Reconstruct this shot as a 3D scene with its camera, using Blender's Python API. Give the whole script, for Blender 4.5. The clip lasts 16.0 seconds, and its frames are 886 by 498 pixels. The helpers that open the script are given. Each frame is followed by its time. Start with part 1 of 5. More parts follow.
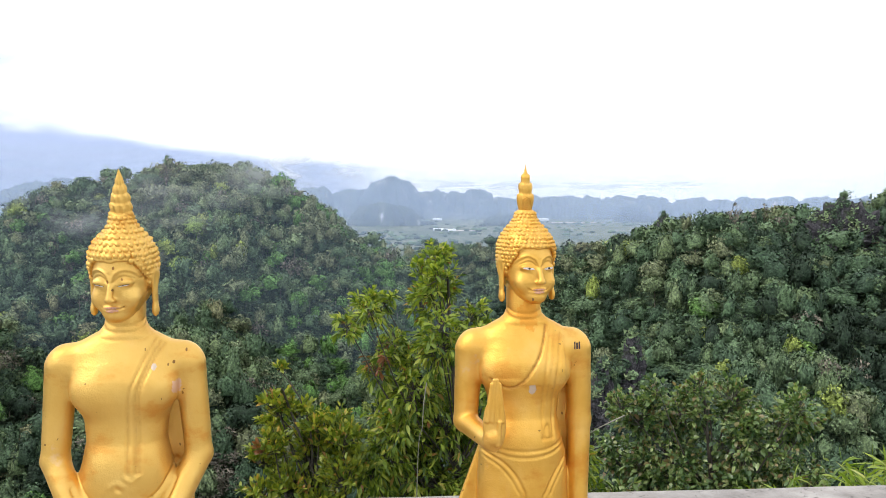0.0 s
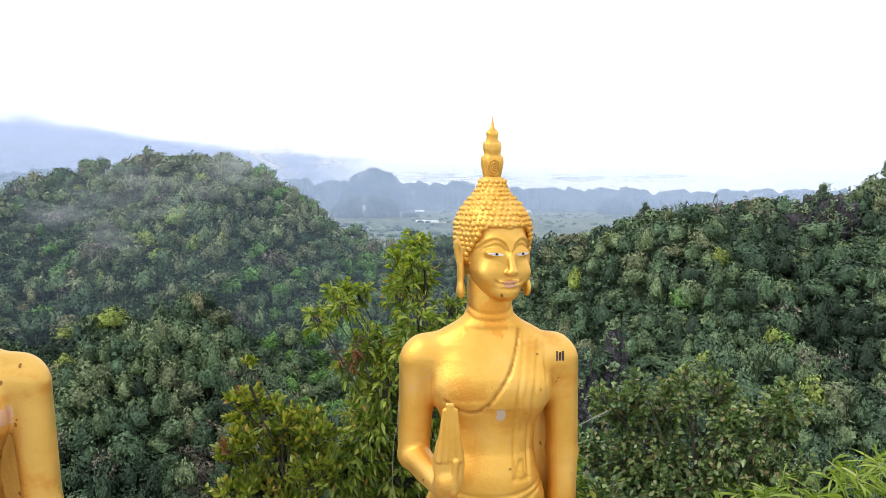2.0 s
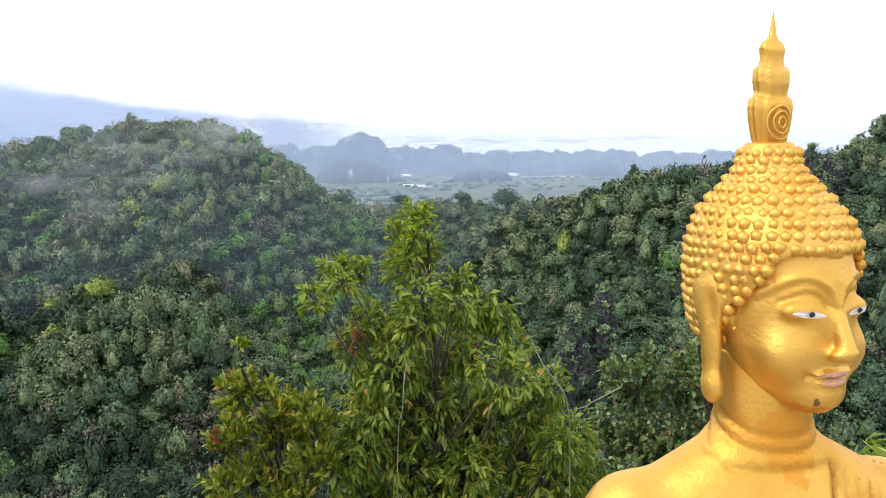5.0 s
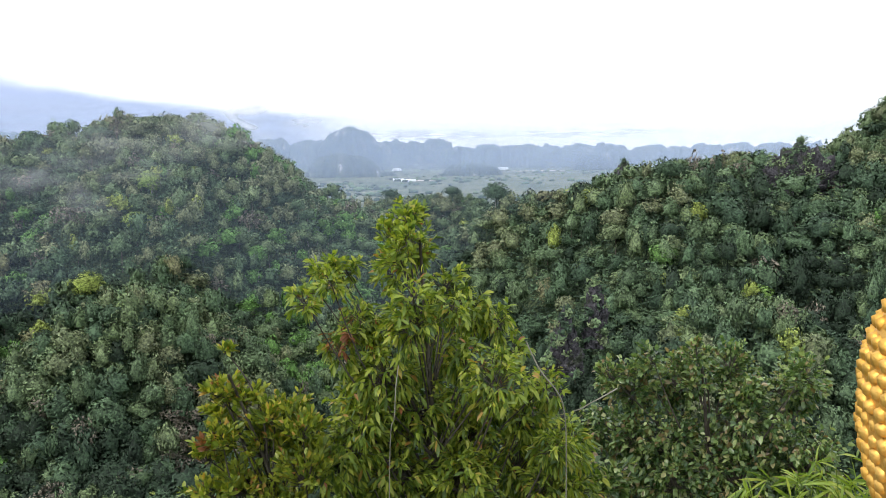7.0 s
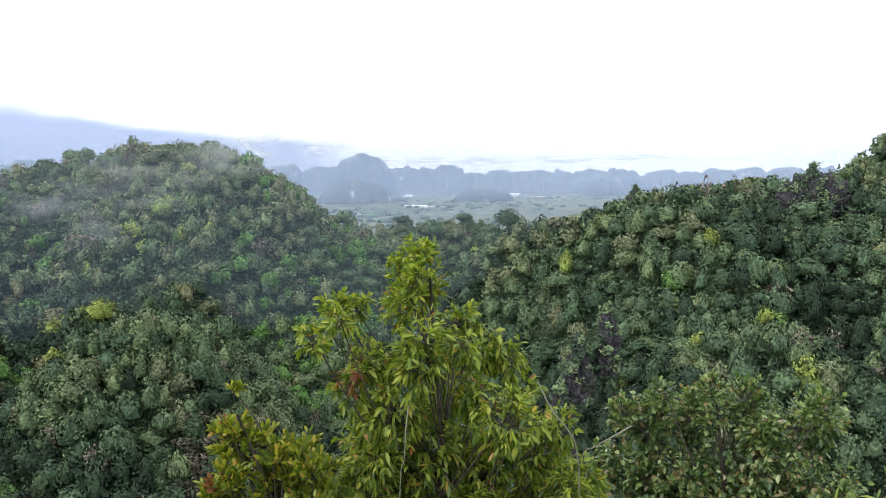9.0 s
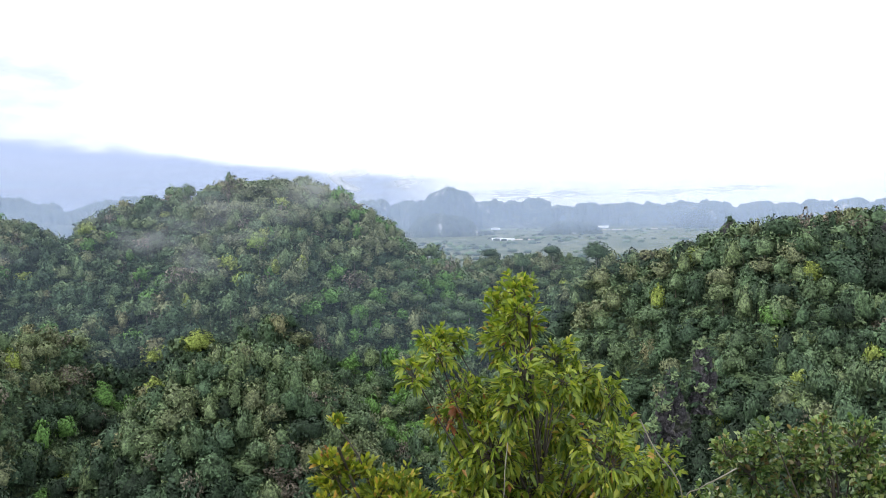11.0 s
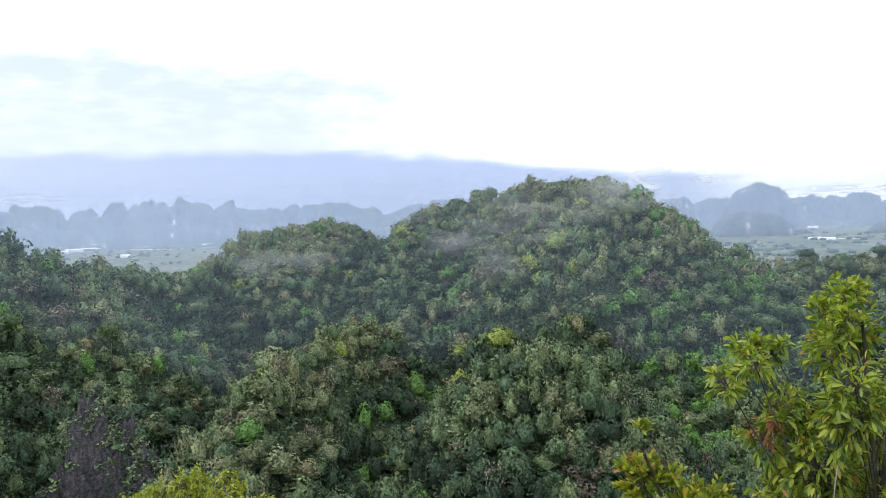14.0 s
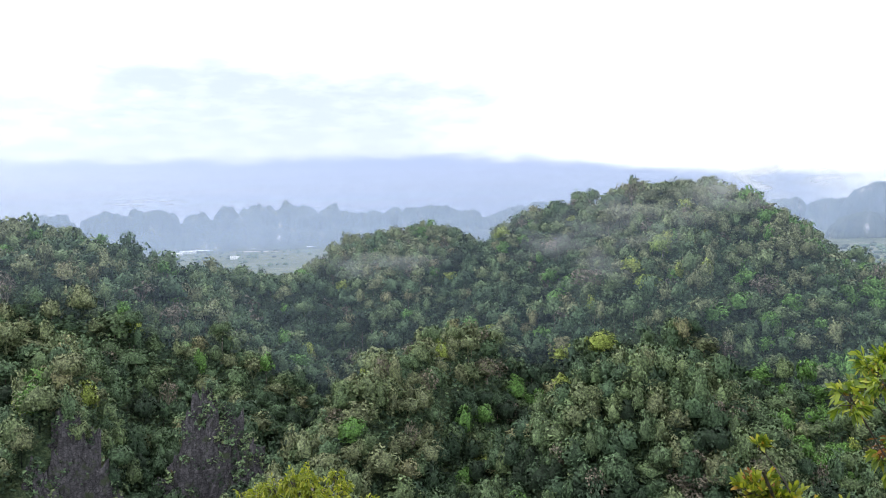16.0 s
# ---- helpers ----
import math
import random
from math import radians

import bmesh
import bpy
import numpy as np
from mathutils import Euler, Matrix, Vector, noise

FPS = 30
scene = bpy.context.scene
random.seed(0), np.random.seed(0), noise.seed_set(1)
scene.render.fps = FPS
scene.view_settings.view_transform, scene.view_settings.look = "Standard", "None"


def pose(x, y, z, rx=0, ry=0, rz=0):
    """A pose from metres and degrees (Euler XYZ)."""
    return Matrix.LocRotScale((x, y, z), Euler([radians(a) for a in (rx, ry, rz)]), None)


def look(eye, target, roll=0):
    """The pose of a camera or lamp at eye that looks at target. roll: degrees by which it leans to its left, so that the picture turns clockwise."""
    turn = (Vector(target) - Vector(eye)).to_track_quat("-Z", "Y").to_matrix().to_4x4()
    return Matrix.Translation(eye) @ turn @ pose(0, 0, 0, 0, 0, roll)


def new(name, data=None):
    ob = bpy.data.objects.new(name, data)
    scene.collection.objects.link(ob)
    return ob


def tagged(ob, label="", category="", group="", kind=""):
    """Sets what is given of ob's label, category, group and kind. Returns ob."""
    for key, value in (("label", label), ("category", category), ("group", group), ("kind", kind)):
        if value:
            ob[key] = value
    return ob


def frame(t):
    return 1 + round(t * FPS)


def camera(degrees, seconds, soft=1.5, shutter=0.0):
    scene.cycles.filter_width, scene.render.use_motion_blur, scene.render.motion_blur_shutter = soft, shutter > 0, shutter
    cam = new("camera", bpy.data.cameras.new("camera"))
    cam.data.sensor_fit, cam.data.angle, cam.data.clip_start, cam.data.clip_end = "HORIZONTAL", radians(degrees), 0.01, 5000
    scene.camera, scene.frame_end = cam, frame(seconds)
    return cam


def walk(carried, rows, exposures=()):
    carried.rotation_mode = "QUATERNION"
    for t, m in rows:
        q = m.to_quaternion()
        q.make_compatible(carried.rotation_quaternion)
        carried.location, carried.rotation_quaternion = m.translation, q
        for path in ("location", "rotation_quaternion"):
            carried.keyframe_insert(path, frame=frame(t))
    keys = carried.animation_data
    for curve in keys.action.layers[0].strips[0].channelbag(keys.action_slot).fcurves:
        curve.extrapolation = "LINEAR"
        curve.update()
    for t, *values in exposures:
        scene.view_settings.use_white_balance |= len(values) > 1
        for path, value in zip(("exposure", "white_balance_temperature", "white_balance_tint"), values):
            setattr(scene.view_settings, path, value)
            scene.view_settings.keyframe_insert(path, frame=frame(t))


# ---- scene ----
cam = camera(56.44, 16.0, soft=0.8)

# seconds, x, y, z in metres, then pitch, roll and yaw in degrees
PATH = [
    (0.0, 0.000, -0.000, 1.600, -2.89, -0.20, -0.00),
    (0.5, -0.010, 0.079, 1.590, -2.91, -0.24, -0.47),
    (1.0, 0.031, 0.226, 1.545, -2.97, -0.32, -0.81),
    (1.5, 0.055, 0.366, 1.543, -3.27, -0.28, -1.24),
    (2.0, 0.085, 0.533, 1.549, -3.46, -0.28, -1.21),
    (2.5, 0.115, 0.669, 1.539, -4.09, -0.24, -0.43),
    (3.0, 0.104, 0.828, 1.541, -5.05, -0.24, -0.14),
    (3.5, 0.039, 1.008, 1.568, -5.34, -0.04, -0.12),
    (4.0, -0.025, 1.162, 1.573, -5.55, 0.08, -0.28),
    (4.5, -0.106, 1.301, 1.575, -5.76, 0.29, -1.45),
    (7.0, -0.138, 1.739, 1.625, -6.35, 0.53, -2.80),
    (7.5, -0.129, 1.794, 1.664, -6.01, 0.62, -2.21),
    (8.0, -0.110, 1.825, 1.711, -5.65, 0.69, -2.22),
    (10.5, -0.199, 1.820, 1.800, -2.57, 0.93, 1.01),
    (11.0, -0.259, 1.791, 1.802, -2.16, 1.07, 4.03),
    (11.5, -0.300, 1.817, 1.801, -1.96, 1.27, 7.80),
    (12.0, -0.291, 1.862, 1.800, -1.88, 1.32, 11.72),
    (12.5, -0.301, 1.883, 1.799, -1.76, 1.44, 15.30),
    (13.0, -0.318, 1.870, 1.798, -1.67, 1.56, 18.71),
    (13.5, -0.321, 1.858, 1.810, -1.64, 1.75, 21.51),
    (14.0, -0.357, 1.857, 1.808, -1.66, 1.73, 24.51),
    (14.5, -0.371, 1.812, 1.832, -1.62, 1.94, 26.83),
    (15.0, -0.314, 1.764, 1.879, -1.57, 1.98, 29.32),
    (15.5, -0.348, 1.753, 1.891, -1.43, 1.87, 30.96),
    (16.0, -0.445, 1.766, 1.913, -1.29, 1.87, 31.41),
]
walk(cam, [(t, pose(x, y, z, 90 + p, r, w)) for t, x, y, z, p, r, w in PATH])

# ---- world and sun: bright overcast with a blue-grey rain bank low in one quarter ----
world = bpy.data.worlds.new("overcast_sky")
scene.world = world
world.use_nodes = True
wn, wl = world.node_tree.nodes, world.node_tree.links
wn.clear()


def wmath(op, a, b=None, clamp=False):
    nd = wn.new("ShaderNodeMath")
    nd.operation, nd.use_clamp = op, clamp
    for slot, value in ((0, a), (1, b)):
        if value is None:
            continue
        if isinstance(value, (int, float)):
            nd.inputs[slot].default_value = value
        else:
            wl.new(value, nd.inputs[slot])
    return nd.outputs[0]


def wrange(value, a, b, c, d, smooth=True):
    nd = wn.new("ShaderNodeMapRange")
    nd.interpolation_type = "SMOOTHSTEP" if smooth else "LINEAR"
    wl.new(value, nd.inputs[0])
    for slot, v in enumerate((a, b, c, d), 1):
        nd.inputs[slot].default_value = v
    return nd.outputs[0]


def wmix(fac, a, b):
    nd = wn.new("ShaderNodeMix")
    nd.data_type = "RGBA"
    wl.new(fac, nd.inputs[0])
    for slot, v in ((6, a), (7, b)):
        if isinstance(v, tuple):
            nd.inputs[slot].default_value = (*v, 1)
        else:
            wl.new(v, nd.inputs[slot])
    return nd.outputs[2]


SUN_EL, SUN_AZ = 48, -112
sky = wn.new("ShaderNodeTexSky")
sky.sky_type, sky.sun_disc = "NISHITA", False
sky.sun_elevation, sky.sun_rotation = radians(SUN_EL), radians(SUN_AZ)
coord = wn.new("ShaderNodeTexCoord").outputs["Generated"]
split = wn.new("ShaderNodeSeparateXYZ")
wl.new(coord, split.inputs[0])
az = wmath("MULTIPLY", wmath("ARCTAN2", split.outputs[0], split.outputs[1]), 57.2958)
el = wmath("MULTIPLY", wmath("ARCSINE", split.outputs[2]), 57.2958)
stretch = wn.new("ShaderNodeMapping")
stretch.inputs["Scale"].default_value = (1.0, 1.0, 3.2)
wl.new(coord, stretch.inputs[0])
puffs = wn.new("ShaderNodeTexNoise")
puffs.inputs["Scale"].default_value, puffs.inputs["Detail"].default_value = 4.5, 6.0
wl.new(stretch.outputs[0], puffs.inputs[0])
wisps = wn.new("ShaderNodeTexNoise")
wisps.inputs["Scale"].default_value, wisps.inputs["Detail"].default_value = 22.0, 6.0
wl.new(stretch.outputs[0], wisps.inputs[0])
swell = wmath("SUBTRACT", puffs.outputs[0], 0.5)
curl = wmath("SUBTRACT", wisps.outputs[0], 0.5)
# the flat dark base of the rain bank
edge = wmath("ADD", wrange(az, -4, -34, 2.9, 5.2), wmath("MULTIPLY", curl, 0.8))
bank = wmath("MULTIPLY", wrange(wmath("SUBTRACT", edge, el), -0.35, 0.45, 0, 1), wrange(az, -2, -9, 0, 1))
bank = wmath("MULTIPLY", bank, wrange(az, -64, -36, 0.75, 1))
# thinner grey cloud above it
over = wmath("ADD", wmath("ADD", 11.6, wmath("MULTIPLY", swell, 15.0)), wmath("MULTIPLY", curl, 3.5))
over = wmath("ADD", over, wrange(az, -12, -38, -8.0, 0.5))
thin = wmath("MULTIPLY", wrange(wmath("SUBTRACT", over, el), -3.2, 4.2, 0, 1), wrange(az, -9, -26, 0, 1))
thin = wmath("MULTIPLY", wmath("MULTIPLY", thin, wrange(wisps.outputs[0], 0.30, 0.60, 0.88, 1)), wrange(az, -100, -75, 0.3, 1))
white = wmix(wrange(puffs.outputs[0], 0.3, 0.7, 0, 1), (1.30, 1.32, 1.35), (1.55, 1.55, 1.55))
overcast = wmix(bank, wmix(thin, white, (0.66, 0.70, 0.88)), (0.35, 0.42, 0.75))
low = wn.new("ShaderNodeMix")
low.data_type = "RGBA"
low.inputs[0].default_value = 0.06
wl.new(overcast, low.inputs[6])
wl.new(sky.outputs[0], low.inputs[7])
back = wn.new("ShaderNodeBackground")
back.inputs[1].default_value = 1.0
wl.new(low.outputs[2], back.inputs[0])
wout = wn.new("ShaderNodeOutputWorld")
wl.new(back.outputs[0], wout.inputs[0])

sun = new("sun", bpy.data.lights.new("sun", "SUN"))
sun.data.energy, sun.data.angle, sun.data.color = 1.6, radians(24), (1.0, 0.96, 0.89)
sun.matrix_world = look((60 * math.sin(radians(SUN_AZ)), 60 * math.cos(radians(SUN_AZ)), 60 * math.tan(radians(SUN_EL))), (0, 0, 0))
scene.view_settings.exposure = 0.0

# ---- materials ----
class Mat:
    """A node material with a Principled surface and short calls for its nodes."""

    def __init__(self, name, rough=0.6, metal=0.0):
        self.m = bpy.data.materials.new(name)
        self.m.use_nodes = True
        self.n, self.l = self.m.node_tree.nodes, self.m.node_tree.links
        self.b = self.n["Principled BSDF"]
        self.b.inputs["Roughness"].default_value = rough
        self.b.inputs["Metallic"].default_value = metal
        self.out = self.n["Material Output"]

    def put(self, value, socket):
        if isinstance(value, tuple) and len(value) == 3 and socket.type == "RGBA":
            socket.default_value = (*value, 1)
        elif isinstance(value, (int, float, tuple)):
            socket.default_value = value
        else:
            self.l.new(value, socket)

    def place(self, scale=(1, 1, 1)):
        c = self.n.new("ShaderNodeTexCoord").outputs["Object"]
        m = self.n.new("ShaderNodeMapping")
        m.inputs["Scale"].default_value = scale
        self.l.new(c, m.inputs[0])
        return m.outputs[0]

    def noise(self, scale, detail=4.0, where=None, rough=0.55, distort=0.0):
        t = self.n.new("ShaderNodeTexNoise")
        t.inputs["Scale"].default_value, t.inputs["Detail"].default_value = scale, detail
        t.inputs["Roughness"].default_value, t.inputs["Distortion"].default_value = rough, distort
        self.l.new(where if where is not None else self.place(), t.inputs["Vector"])
        return t.outputs[0]

    def voronoi(self, scale, where=None, feature="F1"):
        t = self.n.new("ShaderNodeTexVoronoi")
        t.feature = feature
        t.inputs["Scale"].default_value = scale
        self.l.new(where if where is not None else self.place(), t.inputs["Vector"])
        return t.outputs["Distance"]

    def range(self, value, a, b, c=0.0, d=1.0):
        t = self.n.new("ShaderNodeMapRange")
        t.interpolation_type = "SMOOTHSTEP"
        self.put(value, t.inputs[0])
        for k, v in enumerate((a, b, c, d), 1):
            t.inputs[k].default_value = v
        return t.outputs[0]

    def math(self, op, a, b=0.0):
        t = self.n.new("ShaderNodeMath")
        t.operation = op
        self.put(a, t.inputs[0]), self.put(b, t.inputs[1])
        return t.outputs[0]

    def mix(self, fac, a, b, blend="MIX"):
        t = self.n.new("ShaderNodeMix")
        t.data_type, t.blend_type = "RGBA", blend
        self.put(fac, t.inputs[0]), self.put(a, t.inputs[6]), self.put(b, t.inputs[7])
        return t.outputs[2]

    def ramp(self, value, *stops):
        t = self.n.new("ShaderNodeValToRGB")
        while len(t.color_ramp.elements) < len(stops):
            t.color_ramp.elements.new(1.0)
        for e, (p, c) in zip(t.color_ramp.elements, stops):
            e.position, e.color = p, (*c, 1)
        self.put(value, t.inputs[0])
        return t.outputs[0]

    def attribute(self, name):
        t = self.n.new("ShaderNodeAttribute")
        t.attribute_name = name
        return t.outputs["Fac"]

    def island(self):
        return self.n.new("ShaderNodeNewGeometry").outputs["Random Per Island"]

    def chance(self):
        return self.n.new("ShaderNodeObjectInfo").outputs["Random"]

    def colour(self, value):
        self.put(value, self.b.inputs["Base Color"])
        return self

    def roughness(self, value):
        self.put(value, self.b.inputs["Roughness"])
        return self

    def bump(self, value, distance=0.01, strength=1.0):
        t = self.n.new("ShaderNodeBump")
        t.inputs["Strength"].default_value, t.inputs["Distance"].default_value = strength, distance
        self.l.new(value, t.inputs["Height"])
        self.l.new(t.outputs[0], self.b.inputs["Normal"])
        return self

    def translucent(self, value, fac):
        t, s = self.n.new("ShaderNodeBsdfTranslucent"), self.n.new("ShaderNodeMixShader")
        self.put(value, t.inputs[0])
        s.inputs[0].default_value = fac
        self.l.new(self.b.outputs[0], s.inputs[1]), self.l.new(t.outputs[0], s.inputs[2])
        self.l.new(s.outputs[0], self.out.inputs[0])
        return self

    def veil(self, alpha):
        """Thin mist and haze sheets: part diffuse and translucent, the rest clear."""
        clear, s = self.n.new("ShaderNodeBsdfTransparent"), self.n.new("ShaderNodeMixShader")
        last = self.out.inputs[0].links[0].from_socket
        self.put(alpha, s.inputs[0])
        self.l.new(clear.outputs[0], s.inputs[1]), self.l.new(last, s.inputs[2])
        self.l.new(s.outputs[0], self.out.inputs[0])
        return self


def forest_material(name):
    k = Mat(name, 0.75)
    k.b.inputs["Specular IOR Level"].default_value = 0.25
    tint, leaf = k.attribute("tint"), k.island()
    # the two darkest stops also carry the right ridge's painted shade
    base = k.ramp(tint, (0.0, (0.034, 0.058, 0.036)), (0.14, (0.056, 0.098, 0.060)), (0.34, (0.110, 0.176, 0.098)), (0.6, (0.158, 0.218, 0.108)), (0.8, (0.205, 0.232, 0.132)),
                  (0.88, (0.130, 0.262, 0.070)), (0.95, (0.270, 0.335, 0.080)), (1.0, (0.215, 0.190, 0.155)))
    shade = k.range(leaf, 0, 1, 0.58, 1.42)
    c = k.mix(1.0, base, k.mix(shade, (0, 0, 0), (1, 1, 1)), "MULTIPLY")
    c = k.mix(k.range(k.noise(0.35, 3), 0.4, 0.7, 0, 0.5), c, k.mix(1.0, c, (0.72, 0.82, 0.62), "MULTIPLY"))
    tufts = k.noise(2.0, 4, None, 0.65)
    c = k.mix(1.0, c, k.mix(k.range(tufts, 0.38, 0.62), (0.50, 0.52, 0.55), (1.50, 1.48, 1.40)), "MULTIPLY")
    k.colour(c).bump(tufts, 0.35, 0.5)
    return k.m


def rock_material():
    k = Mat("karst_limestone", 0.9)
    streaks = k.noise(1.6, 9, k.place((0.9, 0.9, 0.45)), 0.72)
    c = k.ramp(streaks, (0.32, (0.020, 0.019, 0.024)), (0.46, (0.060, 0.056, 0.066)), (0.58, (0.11, 0.105, 0.12)), (0.74, (0.24, 0.225, 0.23)))
    c = k.mix(k.range(k.voronoi(0.9, k.place((1, 1, 1.8)), "DISTANCE_TO_EDGE"), 0.0, 0.09, 0.75, 0), c, (0.012, 0.012, 0.014))
    c = k.mix(k.range(k.noise(0.35, 6), 0.54, 0.66, 0, 0.8), c, (0.050, 0.070, 0.030))
    c = k.mix(k.range(k.noise(0.14, 3, k.place((1.3, 1.3, 1.3))), 0.66, 0.74, 0, 0.6), c, (0.33, 0.16, 0.07))
    k.colour(c)
    k.bump(k.noise(2.2, 8, k.place((1, 1, 0.35)), 0.7), 0.6)
    return k.m


M_FOREST = forest_material("forest_leaves")
M_ROCK = rock_material()


def ground_material():
    k = Mat("scrubby_hillside", 0.9)
    k.b.inputs["Specular IOR Level"].default_value = 0.2
    broad, tufts = k.noise(0.08, 6), k.noise(1.1, 6, None, 0.68)
    c = k.ramp(tufts, (0.32, (0.022, 0.036, 0.022)), (0.5, (0.062, 0.100, 0.054)), (0.68, (0.150, 0.205, 0.100)))
    c = k.mix(k.range(broad, 0.35, 0.65, 0, 0.6), c, k.mix(1.0, c, (0.95, 0.80, 0.75), "MULTIPLY"))
    k.colour(c).bump(tufts, 1.2)
    return k.m


def plain_material():
    k = Mat("farmland", 0.95)
    plots = k.noise(0.006, 3, k.place((1, 0.45, 1)), 0.6)
    c = k.ramp(plots, (0.30, (0.040, 0.070, 0.030)), (0.45, (0.085, 0.105, 0.055)), (0.55, (0.14, 0.155, 0.09)), (0.66, (0.06, 0.085, 0.045)), (0.8, (0.24, 0.22, 0.16)))
    c = k.mix(k.range(k.noise(0.03, 5), 0.52, 0.62, 0, 0.8), c, (0.025, 0.045, 0.018))
    k.colour(c)
    return k.m


M_GROUND = ground_material()


def haze_material(name, tone, alpha, rise, ends=None, foot=None):
    """A tinted veil in place of air haze that thins with height, towards one end, and down to the ground."""
    k = Mat(name, 1.0)
    k.b.inputs["Specular IOR Level"].default_value = 0.0
    k.colour(tone).translucent(tone, 0.5)
    z = k.n.new("ShaderNodeSeparateXYZ")
    k.l.new(k.place(), z.inputs[0])
    a = k.math("MULTIPLY", k.range(z.outputs[2], rise[0], rise[1], 1, 0), alpha)
    if ends:
        a = k.math("MULTIPLY", a, k.range(z.outputs[0], ends[0], ends[1], 1, 0))
    if foot:
        a = k.math("MULTIPLY", a, k.range(z.outputs[2], foot[0], foot[1], 0, 1))
    k.veil(a)
    return k.m


def gold_material(name, seed, marks):
    """Gold paint over cast cement: soft metal gloss, chips, thin drips and marks (x, z, size, colour): a few worn
    spots, bounced light painted on one neck.
    """
    k = Mat(name, 0.36, 0.80)
    broad = k.noise(9.0 + seed, 4)
    c = k.ramp(broad, (0.25, (0.66, 0.345, 0.052)), (0.5, (0.75, 0.43, 0.085)), (0.8, (0.82, 0.52, 0.15)))
    if seed == 2:
        c = k.mix(0.45, c, (0.70, 0.48, 0.15))
    streak = k.noise(30, 5, k.place((1, 1, 0.2)), 0.6)
    c = k.mix(k.range(streak, 0.55, 0.8, 0, 0.35), c, (0.72, 0.46, 0.17))
    c = k.mix(k.range(k.noise(46 + seed, 2), 0.735, 0.755, 0, 0.75), c, (0.13, 0.055, 0.02))
    c = k.mix(k.range(k.noise(7.5 + seed, 5, k.place((1, 1, 1.6)), 0.6), 0.54, 0.70, 0, 0.55), c, (0.62, 0.25, 0.030))
    chips = k.range(k.noise(5.3 + seed, 5), 0.68, 0.72, 0, 0.5)
    c = k.mix(chips, c, (0.72, 0.50, 0.30))
    # the tint attribute browns the robe grooves, shading put into the colour
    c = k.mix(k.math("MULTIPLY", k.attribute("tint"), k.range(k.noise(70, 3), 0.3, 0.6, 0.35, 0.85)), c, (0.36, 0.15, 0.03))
    where = k.place()
    for x, z, size, tone in marks:
        d = k.n.new("ShaderNodeVectorMath")
        d.operation = "DISTANCE"
        flat = k.n.new("ShaderNodeVectorMath")
        flat.operation = "MULTIPLY"
        k.l.new(where, flat.inputs[0])
        flat.inputs[1].default_value = (1, 0, 0.7)
        k.l.new(flat.outputs[0], d.inputs[0])
        d.inputs[1].default_value = (x, 0, z * 0.7)
        wob = k.math("ADD", d.outputs["Value"], k.math("MULTIPLY", k.math("SUBTRACT", k.noise(90, 3), 0.5), size * 1.6))
        c = k.mix(k.range(wob, size * 0.75, size, 0.9, 0), c, tone)
    k.colour(c)
    k.roughness(k.range(k.noise(14, 5), 0.3, 0.7, 0.40, 0.55))
    fine = k.math("ADD", k.noise(60, 5), k.math("MULTIPLY", k.noise(240, 3), 0.35))
    k.bump(fine, 0.0016, 0.7)
    return k.m


def plain_paint(name, tone, rough=0.5):
    k = Mat(name, rough)
    k.colour(k.mix(k.range(k.noise(120, 4), 0.4, 0.7), tone, tuple(v * 0.7 for v in tone)))
    return k.m


M_EYE_WHITE = plain_paint("eye_white_paint", (0.80, 0.74, 0.70))
M_EYE_BLACK = plain_paint("eye_black_paint", (0.02, 0.018, 0.018))
M_LIP = plain_paint("faded_lip_paint", (0.64, 0.33, 0.22))
M_INK = plain_paint("black_ink", (0.035, 0.02, 0.025))

# ---- the land: one sheet from the temple's hilltop to the horizon ----
def bell(x, y, cx, cy, rx, ry, turn=0.0, power=2.0):
    c, s = math.cos(radians(turn)), math.sin(radians(turn))
    u, v = ((x - cx) * c + (y - cy) * s) / rx, (-(x - cx) * s + (y - cy) * c) / ry
    return np.exp(-np.power(np.sqrt(u * u + v * v) + 1e-9, power))


def ridge_noise(x, y, size, seed=0.0):
    a = np.sin(x / size + seed) * np.cos(y / size * 1.13 - seed * 1.7) + 0.5 * np.sin(x / size * 2.1 + y / size * 1.7 + seed * 3)
    return a + 0.3 * np.cos(x / size * 4.3 - y / size * 3.9 + seed)


PLAIN = -75.0
# centre x, y, height of the wooded top, half widths, turn, steepness
HILLS = [
    (-83, 322, 17.4, 82, 108, 3, 2.1),     # main hill
    (-138, 322, 12.5, 56, 100, 6, 2.0),
    (-202, 303, 3.5, 68, 84, 12, 2.4),    # its shoulder
    (-226, 218, -10.5, 75, 55, 45, 2.2),      # low neck
    (-182, 262, -1.5, 34, 60, 30, 2.0),
    (-53, 168, -25.0, 35, 24, 0, 2.5),     # mound before it
    (-114, 180, -23.5, 19, 85, 9, 2.0),     # spur
    (-66, 246, -11, 20, 52, 6, 1.8),       # rib under the peak
    (-248, 152, 8, 97, 95, 0, 2.3),        # hill at the cliffs
    (-163, 112, -22, 20, 50, 38, 1.8),     # its rib
    (42, 245, -9, 42, 75, 10, 2.2),        # start of the long ridge
    (70, 238, 0, 44, 110, 0, 2.2),
    (104, 245, 3.0, 50, 120, 0, 2.2),
    (127, 245, 2.5, 50, 120, 0, 2.1),
    (216, 300, 42, 60, 90, 0, 2.0),        # tall hill behind it
    (58, 142, -24, 26, 30, 0, 2.2),        # its rocky foot
    (100, 150, -22, 34, 30, 0, 2.2),
    (20, 430, -21, 150, 60, 0, 2.0),       # wooded saddle
]


